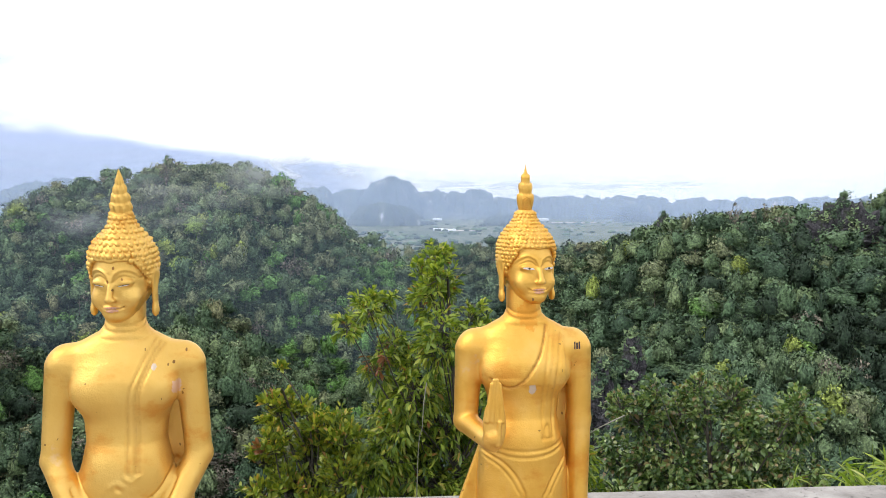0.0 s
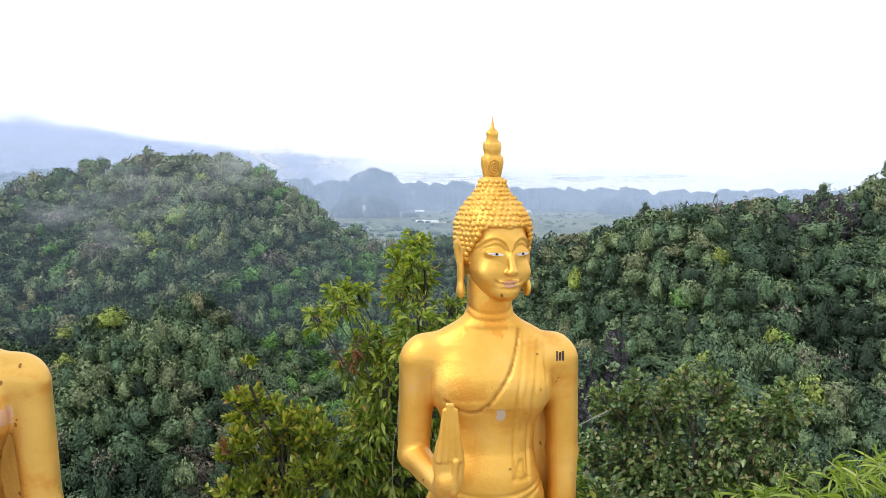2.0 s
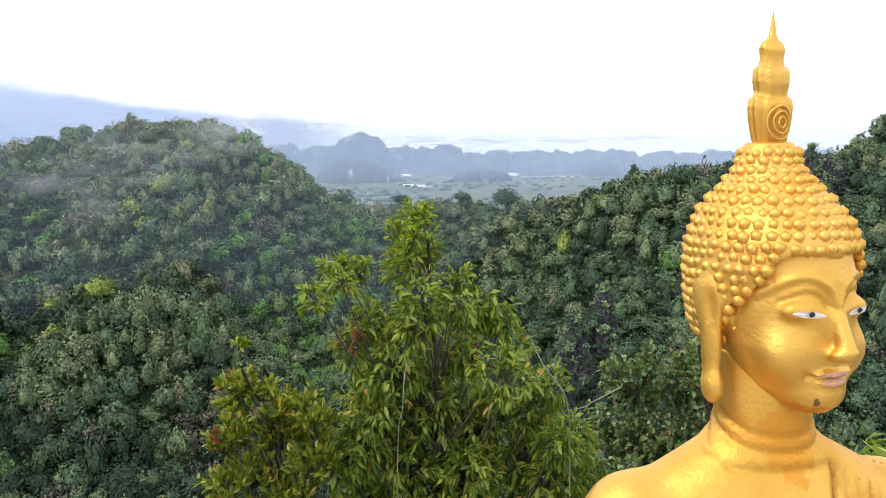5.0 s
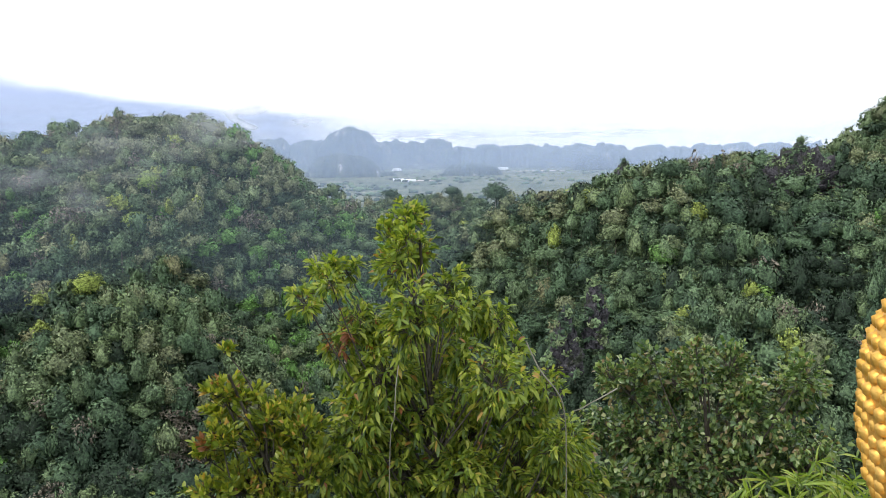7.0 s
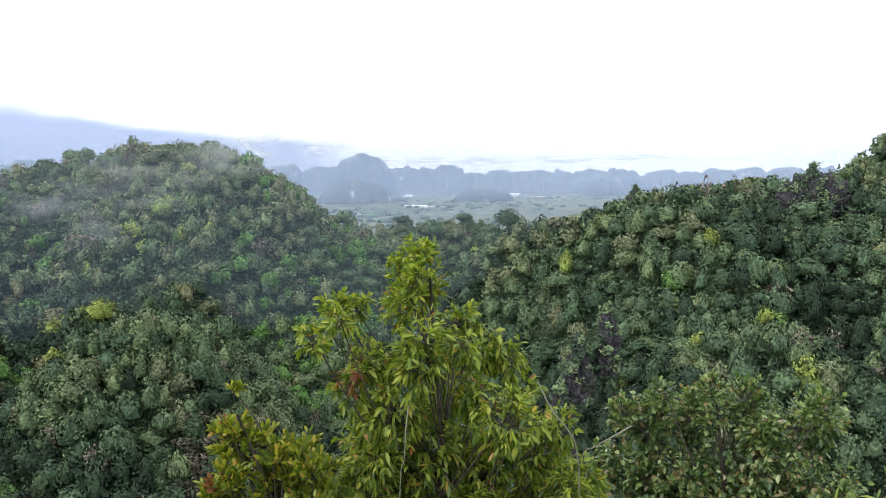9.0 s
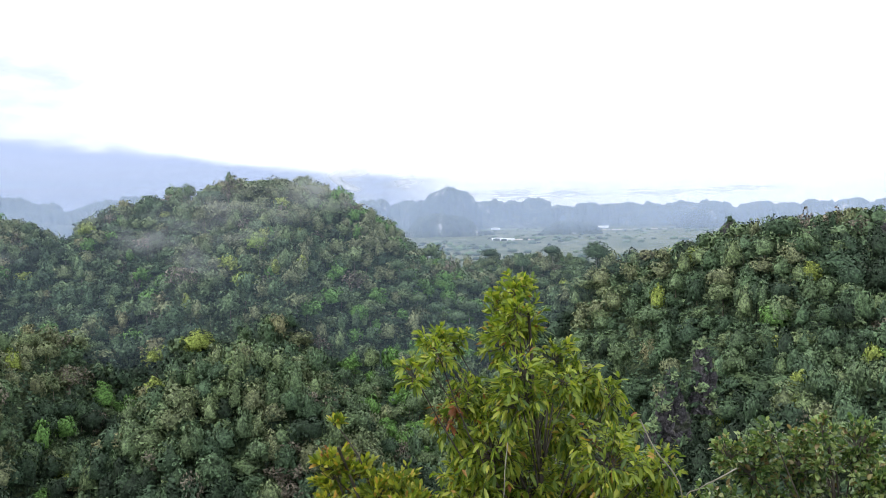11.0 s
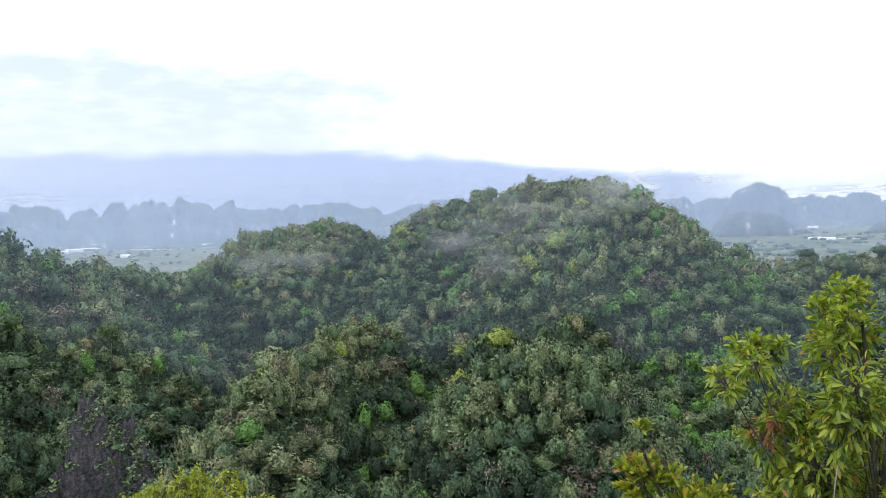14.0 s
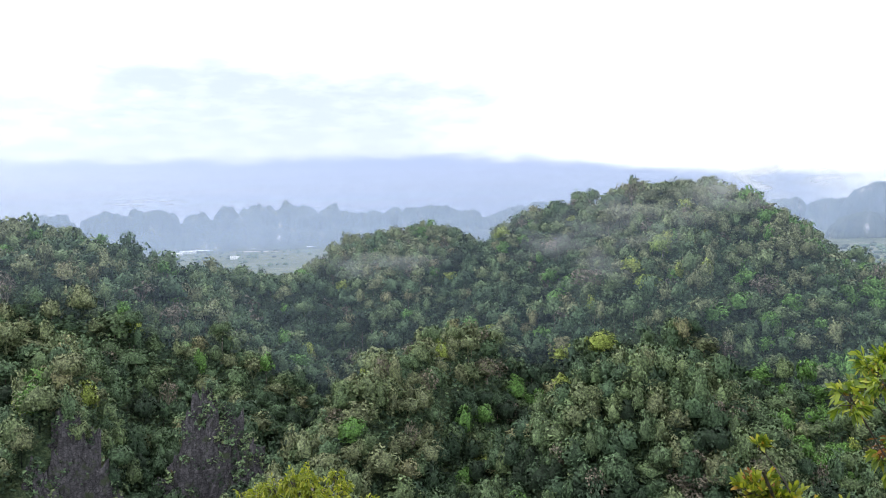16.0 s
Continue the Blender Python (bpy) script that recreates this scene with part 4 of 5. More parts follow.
def leafy(name, label, category, foot, tufts, depth, leaf, material, seed, density, style, singles=0, stem=0.11, red=()):
    """A tree or shrub: stem, a limb to every tuft, twigs and leaves. tufts: x and z from the foot, radius; depth: spread fore and aft."""
    rng = np.random.default_rng(seed)
    root = tagged(new(name), label, category)
    root.location = foot
    extra = []
    for k, q in enumerate(tufts[1:], 1):
        near = min((u for u in tufts if u is not q), key=lambda u: (u[0] - q[0]) ** 2 + (u[1] - q[1]) ** 2)
        extra.append(((near[0] + q[0]) / 2 + rng.normal(0, 0.06), (near[1] + q[1]) / 2 + rng.normal(0, 0.06), 0.8 * min(q[2], near[2])))
    tip = max(tufts, key=lambda q: q[1])
    tufts = list(tufts) + extra
    path = bent(rng, (0, 0, -0.6), (tip[0] * 0.75, -0.2, tip[1] - 0.25), 0, 10)
    part("trunk", *tube(path, list(np.linspace(stem, 0.018, 10)), 9), M_BARK, root, "dark damp bark")
    bases, ways, reds = [], [], []
    twig_v, twig_f, count = [], [], 0
    for k, (x, z, r) in enumerate(tufts):
        end = np.array([x, rng.uniform(-depth, depth) * (1 if k > 2 else 0.3), z])
        frac = min(0.93, max(0.15, (z - 1.1 * abs(x) * 0.6 - 0.5) / tip[1]))
        start = path[int(frac * 9)]
        limb = bent(rng, start, end, -0.05 * abs(x), 7)
        part("limb", *tube(limb, list(np.linspace(max(0.016, stem * 0.36 * (1 - frac * 0.6)), 0.008, 7)), 6), M_BARK, root)
        twigs = max(6, int(density * (r / 0.4) ** 2))
        for j in range(twigs):
            d = rng.normal(0, 1, 3)
            d /= np.linalg.norm(d)
            if style == "upright":
                d[2] = abs(d[2]) * 0.9 + 0.15
            reach = r * rng.uniform(0.45, 1.12)
            a = end + d * r * 0.12 - np.array([0, 0, r * 0.25])
            b = end + d * reach
            mid = (a + b) / 2 + rng.normal(0, 0.03, 3)
            tv, tf = tube([a, mid, b], [0.0060, 0.0045, 0.0025], 3)
            twig_v.append(tv), twig_f.append(tf + count)
            count += len(tv)
            number = rng.integers(7, 13)
            t = rng.uniform(0.35, 1.0, number) ** 0.7
            p = a + (b - a) * t[:, None] + rng.normal(0, 0.012, (number, 3))
            tilt = rng.normal(0, 0.75, (number, 3))
            if style == "upright":
                w = d * 0.7 + tilt * 0.7 + [0, 0, 0.55]
            elif style == "drooping":
                w = d * 0.7 + tilt * 0.7 + [0, 0, -0.35]
            else:
                high = np.clip((z - tip[1] * 0.80) / (tip[1] * 0.12), 0, 1)
                w = d * 0.75 + tilt * 0.7 + [0, 0, -0.30 + 0.95 * high]
            bases.append(p), ways.append(w)
            hit = any(math.hypot(b[0] - q[0], b[2] - q[1]) < q[2] for q in red)
            reds.append(np.full(number, hit and rng.random() < 0.40))
    part("twig_mass", np.concatenate(twig_v), np.concatenate(twig_f), M_BARK, root)["kind"] = "stuff"
    base, way, hot = np.concatenate(bases), np.concatenate(ways), np.concatenate(reds)
    order = np.argsort(base[:, 1] - rng.uniform(0, 0.4, len(base)))
    picked = np.zeros(len(base), bool)
    picked[order[: singles * 3: 3]] = singles > 0
    rest = ~picked & ~hot
    v, f = blades(rng, base[rest], way[rest], leaf[0], leaf[1], leaf[2])
    part("crown", v, f, material, root, "dense leafy crown", False)["kind"] = "stuff"
    if hot.any():
        v, f = blades(rng, base[hot], way[hot], leaf[0], leaf[1], leaf[2])
        part("withered_leaves", v, f, M_LEAF_RED, root, "rust-red withered leaves", False)["kind"] = "stuff"
    if singles:
        forms = []
        for q in range(5):
            v, f = blades(np.random.default_rng(q), np.zeros((1, 3)), np.array([[1.0, 0, 0]]), leaf[0], leaf[1], leaf[2])
            forms.append(raw_mesh("leaf", v, f, material))
        for i in np.flatnonzero(picked & ~hot):
            ob = new("leaf", forms[i % 5])
            ob.parent = root
            turn = Vector(way[i]).to_track_quat("X", "Z")
            ob.matrix_local = Matrix.LocRotScale(Vector(base[i]), turn, Vector((1, 1, 1)) * float(rng.uniform(0.7, 1.15)))
    return root


def grove():
    leafy("broadleaf_tree", "young broadleaf tree with bright green leaves below the wall", "tree", (0.55, 12.7, -5.6),
          [(-0.64, 6.45, 0.28), (-0.79, 6.12, 0.33), (-0.54, 6.04, 0.33), (-1.72, 5.61, 0.33), (-1.95, 5.46, 0.24), (-1.54, 5.68, 0.26), (-0.80, 5.67, 0.37),
           (-0.13, 5.47, 0.33), (-1.22, 5.07, 0.37), (-0.62, 5.14, 0.46), (0.16, 5.12, 0.38), (0.62, 4.92, 0.33), (-1.56, 4.70, 0.31), (-0.97, 4.46, 0.53),
           (-0.22, 4.52, 0.53), (0.46, 4.43, 0.44), (0.88, 4.49, 0.27), (-1.28, 3.92, 0.53), (-0.53, 3.83, 0.63), (0.31, 3.65, 0.59), (0.96, 3.56, 0.37),
           (-1.67, 3.31, 0.52), (-0.84, 3.05, 0.66), (0.07, 2.87, 0.66), (0.92, 2.84, 0.52), (1.28, 4.02, 0.34), (1.45, 3.42, 0.40), (1.55, 2.75, 0.46), (1.25, 2.25, 0.55), (0.45, 2.15, 0.62), (-0.45, 2.25, 0.62), (-1.35, 2.45, 0.58), (0.05, 3.25, 0.60), (-1.05, 3.55, 0.50)],
          0.8, (0.145, 0.044, 0.30), M_LEAF_TREE, 21, 46, "mixed", singles=240, stem=0.07, red=((-1.60, 4.95, 0.24), (0.40, 4.55, 0.12)))
    leafy("yellowing_shrub", "leaning shrub with yellow-green and orange leaves", "shrub", (-2.1, 12.1, -5.2),
          [(-0.32, 4.41, 0.11), (-0.36, 3.91, 0.25), (-0.11, 3.72, 0.30), (0.31, 3.56, 0.30), (-0.35, 3.24, 0.30), (0.15, 3.08, 0.44), (0.67, 3.44, 0.33),
           (0.69, 2.84, 0.46), (-0.15, 2.64, 0.43), (0.34, 2.32, 0.50), (-0.50, 3.50, 0.22), (-0.58, 3.02, 0.28), (-0.56, 2.55, 0.34), (-0.40, 2.10, 0.40)],
          0.35, (0.125, 0.050, 0.10), M_LEAF_YELLOW, 22, 50, "upright", singles=120, stem=0.030, red=((-0.43, 4.02, 0.10), (-0.62, 3.3, 0.10)))
    leafy("broadleaf_bush", "rounded bush with glossy dark green leaves and vines", "bush", (5.0, 15.3, -6.3),
          [(-1.66, 4.21, 0.33), (-0.99, 4.55, 0.30), (-0.21, 4.60, 0.30), (-1.17, 3.95, 0.58), (-0.29, 3.93, 0.58), (0.59, 4.28, 0.45), (1.38, 4.37, 0.37),
           (0.51, 3.51, 0.70), (1.50, 3.74, 0.58), (1.84, 3.88, 0.30), (-0.66, 3.04, 0.79), (0.34, 2.61, 0.79), (1.43, 2.88, 0.79), (-1.55, 3.06, 0.56),
           (-0.94, 2.24, 0.74), (0.56, 1.99, 0.74), (1.76, 2.16, 0.56), (-2.13, 2.37, 0.56), (-2.62, 1.98, 0.56)],
          0.7, (0.118, 0.064, 0.22), M_LEAF_BUSH, 23, 50, "mixed", singles=200, stem=0.10)
    leafy("lime_bush", "bushy tree top with small yellow-green drooping leaves", "bush", (-17.0, 21.4, -9.0),
          [(-2.28, 2.72, 0.48), (-0.82, 3.24, 0.43), (-1.54, 3.00, 0.48), (0.53, 3.00, 0.48), (-3.83, 2.09, 0.43), (1.91, 2.92, 0.30), (-0.40, 2.37, 0.74),
           (0.10, 3.32, 0.32), (-3.06, 2.07, 0.67), (1.37, 2.55, 0.54)],
          0.7, (0.17, 0.052, 0.35), M_LEAF_LIME, 24, 26, "drooping", singles=100, stem=0.09)
    leafy("dark_shrub", "low dark green shrub between larger trees", "shrub", (1.75, 13.6, -5.4),
          [(-0.2, 2.6, 0.5), (0.5, 2.5, 0.5), (0.1, 1.9, 0.6), (0.8, 1.8, 0.6), (-0.5, 1.8, 0.5), (1.2, 2.2, 0.4)],
          0.5, (0.15, 0.065, 0.12), M_LEAF_BUSH, 25, 30, "mixed", stem=0.06)


def bamboo(foot, high, lean, seed, spread):
    """A thin cane with fans of long narrow leaves."""
    rng = np.random.default_rng(seed)
    root = tagged(new("bamboo"), "thin bamboo cane with fans of narrow light green leaves", "bamboo", "bamboo clump")
    root.location = foot
    path = [np.array([lean * t * t * high, 0.1 * t, -0.5 + (high + 0.5) * t - 0.15 * t ** 3]) for t in np.linspace(0, 1, 9)]
    part("cane", *tube(path, list(np.linspace(0.014, 0.004, 9)), 6), M_LEAF_BAMBOO, root, "green bamboo cane")
    b, w = [], []
    for k in range(34):
        t = rng.uniform(0.45, 1.0)
        c = path[int(t * 8)] + rng.normal(0, spread, 3) * [1, 0.6, 0.55]
        d = rng.normal(0, 1, 3) * [1, 0.7, 0.35] + [0, 0, 0.45]
        for j in range(rng.integers(5, 9)):
            b.append(c + rng.normal(0, 0.02, 3)), w.append(d / np.linalg.norm(d) + rng.normal(0, 0.42, 3))
    v, f = blades(rng, np.array(b), np.array(w), 0.42, 0.038, 0.30, 0.2)
    part("leaf_fan", v, f, M_LEAF_BAMBOO, root, "narrow pointed leaves", False)["kind"] = "stuff"


def clump():
    for k, (x, y, top, lean) in enumerate(((3.95, 10.7, -2.14, -0.10), (4.42, 11.0, -2.02, 0.05), (4.70, 11.3, -1.92, 0.08), (5.11, 10.8, -1.90, -0.06), (5.41, 11.2, -1.76, 0.10), (5.71, 10.7, -1.60, 0.05), (6.05, 11.0, -1.47, -0.05), (4.30, 11.3, -2.36, 0.00), (4.92, 10.8, -2.27, 0.00), (5.40, 11.2, -2.22, 0.00), (3.24, 10.7, -2.40, -0.10), (5.81, 11.0, -2.16, 0.00), (6.34, 11.3, -1.56, 0.05), (5.55, 10.8, -2.34, 0.00))):
        g = float(near_slope(np.hypot(x, y)))
        bamboo((x, y, g), top - g + 0.02, lean, 300 + k, 0.26)
    for k, (x, y, top, lean) in enumerate(((-2.45, 9.5, -1.67, 0.02), (-2.62, 9.5, -1.77, -0.05), (-2.22, 9.5, -1.77, 0.08))):
        g = float(near_slope(np.hypot(x, y)))
        bamboo((x, y, g), top - g, lean, 330 + k, 0.12)


def vine(points, radius, label="thin pale hanging vine stem"):
    path = [Vector(q) for q in points]
    fine = []
    pts = [path[0]] + path + [path[-1]]
    for a, b, c, d in zip(pts, pts[1:], pts[2:], pts[3:]):
        for t in np.linspace(0, 1, 6, endpoint=False):
            fine.append(np.array(0.5 * (2 * b + (c - a) * t + (2 * a - 5 * b + 4 * c - d) * t * t + (3 * b - a - 3 * c + d) * t ** 3)))
    fine.append(np.array(path[-1]))
    v, f = tube(fine, [radius] * len(fine), 6)
    tagged(new("vine", raw_mesh("vine", v, f, M_VINE, None, True)), label, "vine", "hanging vines")


def vines():
    vine([(1.34, 11.6, -0.62), (1.51, 11.6, -0.98), (1.73, 11.6, -1.27), (1.84, 11.7, -1.56), (1.91, 11.9, -2.21), (1.95, 12.1, -4.3)], 0.009)
    vine([(2.2, 13.6, -3.6), (2.36, 14.0, -2.46), (2.58, 14.0, -2.24), (2.89, 14.0, -2.07), (3.2, 14.3, -2.03)], 0.011)
    vine([(-0.22, 11.5, -0.86), (-0.26, 11.4, -1.14), (-0.28, 11.4, -1.48), (-0.34, 11.5, -1.9), (-0.4, 11.8, -4.2)], 0.006)
    vine([(3.0, 13.5, -5.2), (3.04, 13.5, -3.52), (3.12, 13.5, -3.24), (3.33, 13.6, -2.98)], 0.009)


grove()
clump()
vines()

# ---- terrace, statue ledge and parapet ----
def cement(name, dark, mid, light):
    k = Mat(name, 0.85)
    c = k.ramp(k.noise(6, 7, None, 0.65), (0.28, dark), (0.52, mid), (0.75, light))
    c = k.mix(k.range(k.noise(45, 4), 0.60, 0.68, 0, 0.7), c, (0.07, 0.065, 0.06))
    c = k.mix(k.range(k.noise(2.2, 4), 0.56, 0.70, 0, 0.6), c, (0.62, 0.60, 0.58))
    k.colour(c).bump(k.noise(30, 6, None, 0.7), 0.008)
    return k.m


M_CEMENT = cement("weathered_cement", (0.13, 0.115, 0.105), (0.30, 0.275, 0.255), (0.46, 0.43, 0.40))
M_TILE = cement("worn_terrace_cement", (0.30, 0.27, 0.24), (0.42, 0.39, 0.35), (0.52, 0.49, 0.45))


def block(name, x0, x1, y0, y1, z0, z1, material, label, turn=0.0, origin=(0, 0, 0), cuts=40, uneven=0.004):
    """A cast block with worn, slightly uneven edges."""
    bm2 = bmesh.new()
    bmesh.ops.create_cube(bm2, size=1.0)
    for v in bm2.verts:
        v.co = Vector((x0 + (v.co.x + 0.5) * (x1 - x0), y0 + (v.co.y + 0.5) * (y1 - y0), z0 + (v.co.z + 0.5) * (z1 - z0)))
    bmesh.ops.bevel(bm2, geom=bm2.edges[:], offset=0.012, segments=2, affect="EDGES")
    long = [e for e in bm2.edges if abs(e.verts[0].co.x - e.verts[1].co.x) > 0.5 * (x1 - x0)]
    bmesh.ops.subdivide_edges(bm2, edges=long, cuts=cuts)
    for v in bm2.verts:
        v.co += Vector([noise.noise(v.co * 7 + Vector((q * 9, 0, 0))) * uneven for q in range(3)])
    me = bpy.data.meshes.new(name)
    bm2.to_mesh(me)
    bm2.free()
    me.materials.append(material)
    ob = new(name, me)
    ob.matrix_world = pose(*origin, 0, 0, turn)
    return tagged(ob, label, "wall" if "floor" not in name else "floor", kind="structure")


block("floor", -5, 5, -6, 2.05, -0.4, 0.0, M_TILE, "worn pale cement terrace floor")
block("wall_parapet", -5.2, 5.2, 2.335, 2.475, -2.4, 0.722, M_CEMENT, "weathered grey cement parapet with chipped top", 4.6)
block("wall_ledge", -5.2, 5.2, 1.76, 2.330, -0.5, 0.30, M_CEMENT, "low cement ledge carrying the statues", 4.6)

# ---- the two gilded temple statues, cast figures modelled as blended solids ----
def smooth_min(a, b, k):
    h = np.clip(0.5 + 0.5 * (b - a) / k, 0, 1)
    return b * (1 - h) + a * h - k * h * (1 - h)


def capsule(p, a, b, ra, rb):
    a, b = np.array(a), np.array(b)
    ab = b - a
    t = np.clip(((p[0] - a[0]) * ab[0] + (p[1] - a[1]) * ab[1] + (p[2] - a[2]) * ab[2]) / (ab @ ab), 0, 1)
    d = np.sqrt((p[0] - a[0] - ab[0] * t) ** 2 + (p[1] - a[1] - ab[1] * t) ** 2 + (p[2] - a[2] - ab[2] * t) ** 2)
    return d - (ra + (rb - ra) * t)


def egg(p, c, r):
    q = np.sqrt(((p[0] - c[0]) / r[0]) ** 2 + ((p[1] - c[1]) / r[1]) ** 2 + ((p[2] - c[2]) / r[2]) ** 2)
    return (q - 1) * min(r)


def slab(p, c, h, round_by=0.006):
    d = [np.abs(p[i] - c[i]) - h[i] + round_by for i in range(3)]
    out = np.sqrt(sum(np.maximum(v, 0) ** 2 for v in d))
    return out + np.minimum(np.maximum(np.maximum(d[0], d[1]), d[2]), 0) - round_by


def turned(p, rows):
    """Distance to a form with oval sections: rows of z, half width, half depth, depth offset."""
    z, w, d, o = (np.array(v) for v in zip(*rows))
    ww, dd, oo = (np.interp(p[2], z, v) for v in (w, d, o))
    q = np.sqrt((p[0] / ww) ** 2 + ((p[1] - oo) / dd) ** 2)
    return np.maximum((q - 1) * np.minimum(ww, dd), np.maximum(z[0] - p[2], p[2] - z[-1]))


def skin(field, low, high, step):
    """Surface of a solid on a grid (surface nets): vertices and triangles."""
    axes = [np.arange(a, b + step, step) for a, b in zip(low, high)]
    p = np.meshgrid(*axes, indexing="ij", sparse=True)
    g = field(p)
    inside = g < 0
    n = np.array(g.shape)
    count = np.zeros(n - 1)
    total = np.zeros((*(n - 1), 3))
    corners = [(i, j, k) for i in (0, 1) for j in (0, 1) for k in (0, 1)]

    def part_of(arr, c):
        return arr[c[0]: c[0] + n[0] - 1, c[1]: c[1] + n[1] - 1, c[2]: c[2] + n[2] - 1]

    for a in corners:
        for ax in range(3):
            if a[ax]:
                continue
            b = list(a)
            b[ax] = 1
            va, vb = part_of(g, a), part_of(g, b)
            cross = (va < 0) != (vb < 0)
            t = np.where(cross, va / np.where(cross, va - vb, 1), 0)
            count += cross
            for i in range(3):
                total[..., i] += np.where(cross, a[i] + (t if i == ax else 0), 0)
    live = count > 0
    ids = np.full(live.shape, -1)
    ids[live] = np.arange(live.sum())
    cell = np.argwhere(live)
    v = (cell + total[live] / count[live][:, None]) * step + np.array([a[0] for a in axes])
    faces = []
    for ax in range(3):
        b1, b2 = (ax + 1) % 3, (ax + 2) % 3
        lo = [slice(1, n[i] - 1) for i in range(3)]
        hi = list(lo)
        lo[ax], hi[ax] = slice(0, n[ax] - 1), slice(1, n[ax])
        s0, s1 = inside[tuple(lo)], inside[tuple(hi)]
        at = np.argwhere(s0 != s1)
        flip = s1[tuple(at.T)]
        at[:, b1] += 1
        at[:, b2] += 1

        def cid(d1, d2):
            q = at.copy()
            q[:, b1] += d1
            q[:, b2] += d2
            return ids[tuple(q.T)]

        quad = np.stack([cid(-1, -1), cid(0, -1), cid(0, 0), cid(-1, 0)], 1)
        quad[flip] = quad[flip][:, ::-1]
        faces.append(quad)
    q = np.concatenate(faces)
    return v, np.concatenate([q[:, [0, 1, 2]], q[:, [0, 2, 3]]])


def vertex_normals(v, f):
    fn = np.cross(v[f[:, 1]] - v[f[:, 0]], v[f[:, 2]] - v[f[:, 0]])
    nr = np.zeros_like(v)
    for i in range(3):
        np.add.at(nr, f[:, i], fn)
    return nr / (np.linalg.norm(nr, axis=1)[:, None] + 1e-12)


def line_distance(x, z, points):
    best = np.full(len(x), 9.0)
    for (ax, az0), (bx, bz) in zip(points[:-1], points[1:]):
        dx, dz = bx - ax, bz - az0
        t = np.clip(((x - ax) * dx + (z - az0) * dz) / (dx * dx + dz * dz), 0, 1)
        best = np.minimum(best, np.hypot(x - ax - dx * t, z - az0 - dz * t))
    return best


def arc(points, steps=8):
    """A smooth curve through a few points."""
    pts = [np.array(points[0])] + [np.array(q) for q in points] + [np.array(points[-1])]
    out = []
    for a, b, c, d in zip(pts, pts[1:], pts[2:], pts[3:]):
        for t in np.linspace(0, 1, steps, endpoint=False):
            out.append(0.5 * (2 * b + (c - a) * t + (2 * a - 5 * b + 4 * c - d) * t * t + (3 * b - a - 3 * c + d) * t ** 3))
    return out + [pts[-1]]


TORSO = [(0.30, 0.150, 0.095, 0), (0.55, 0.128, 0.090, 0), (0.78, 0.122, 0.086, 0), (0.88, 0.121, 0.085, 0), (0.95, 0.116, 0.082, 0), (1.00, 0.102, 0.076, 0),
         (1.05, 0.092, 0.071, 0), (1.10, 0.096, 0.074, 0), (1.15, 0.113, 0.080, 0), (1.20, 0.124, 0.080, 0), (1.235, 0.132, 0.072, 0), (1.262, 0.130, 0.060, 0),
         (1.280, 0.112, 0.052, 0), (1.294, 0.086, 0.047, 0), (1.307, 0.062, 0.045, 0), (1.320, 0.050, 0.044, 0), (1.335, 0.046, 0.044, 0), (1.40, 0.045, 0.044, 0.004)]


def hand_solid(p):
    p = (p[0] + 0.010, p[1], p[2])
    palm = smooth_min(egg(p, (-0.090, -0.163, 1.064), (0.0290, 0.012, 0.070)), capsule(p, (-0.098, -0.150, 1.022), (-0.092, -0.163, 1.03), 0.022, 0.020), 0.010)
    for k in range(4):
        palm = smooth_min(palm, capsule(p, (-0.1090 + k * 0.0126, -0.171, 1.075), (-0.1000 + k * 0.0066, -0.177, 1.182 - 0.010 * abs(k - 1.5)), 0.0074, 0.0046), 0.0016)
    return smooth_min(palm, capsule(p, (-0.084, -0.172, 1.015), (-0.079, -0.177, 1.072), 0.0080, 0.0055), 0.0030)


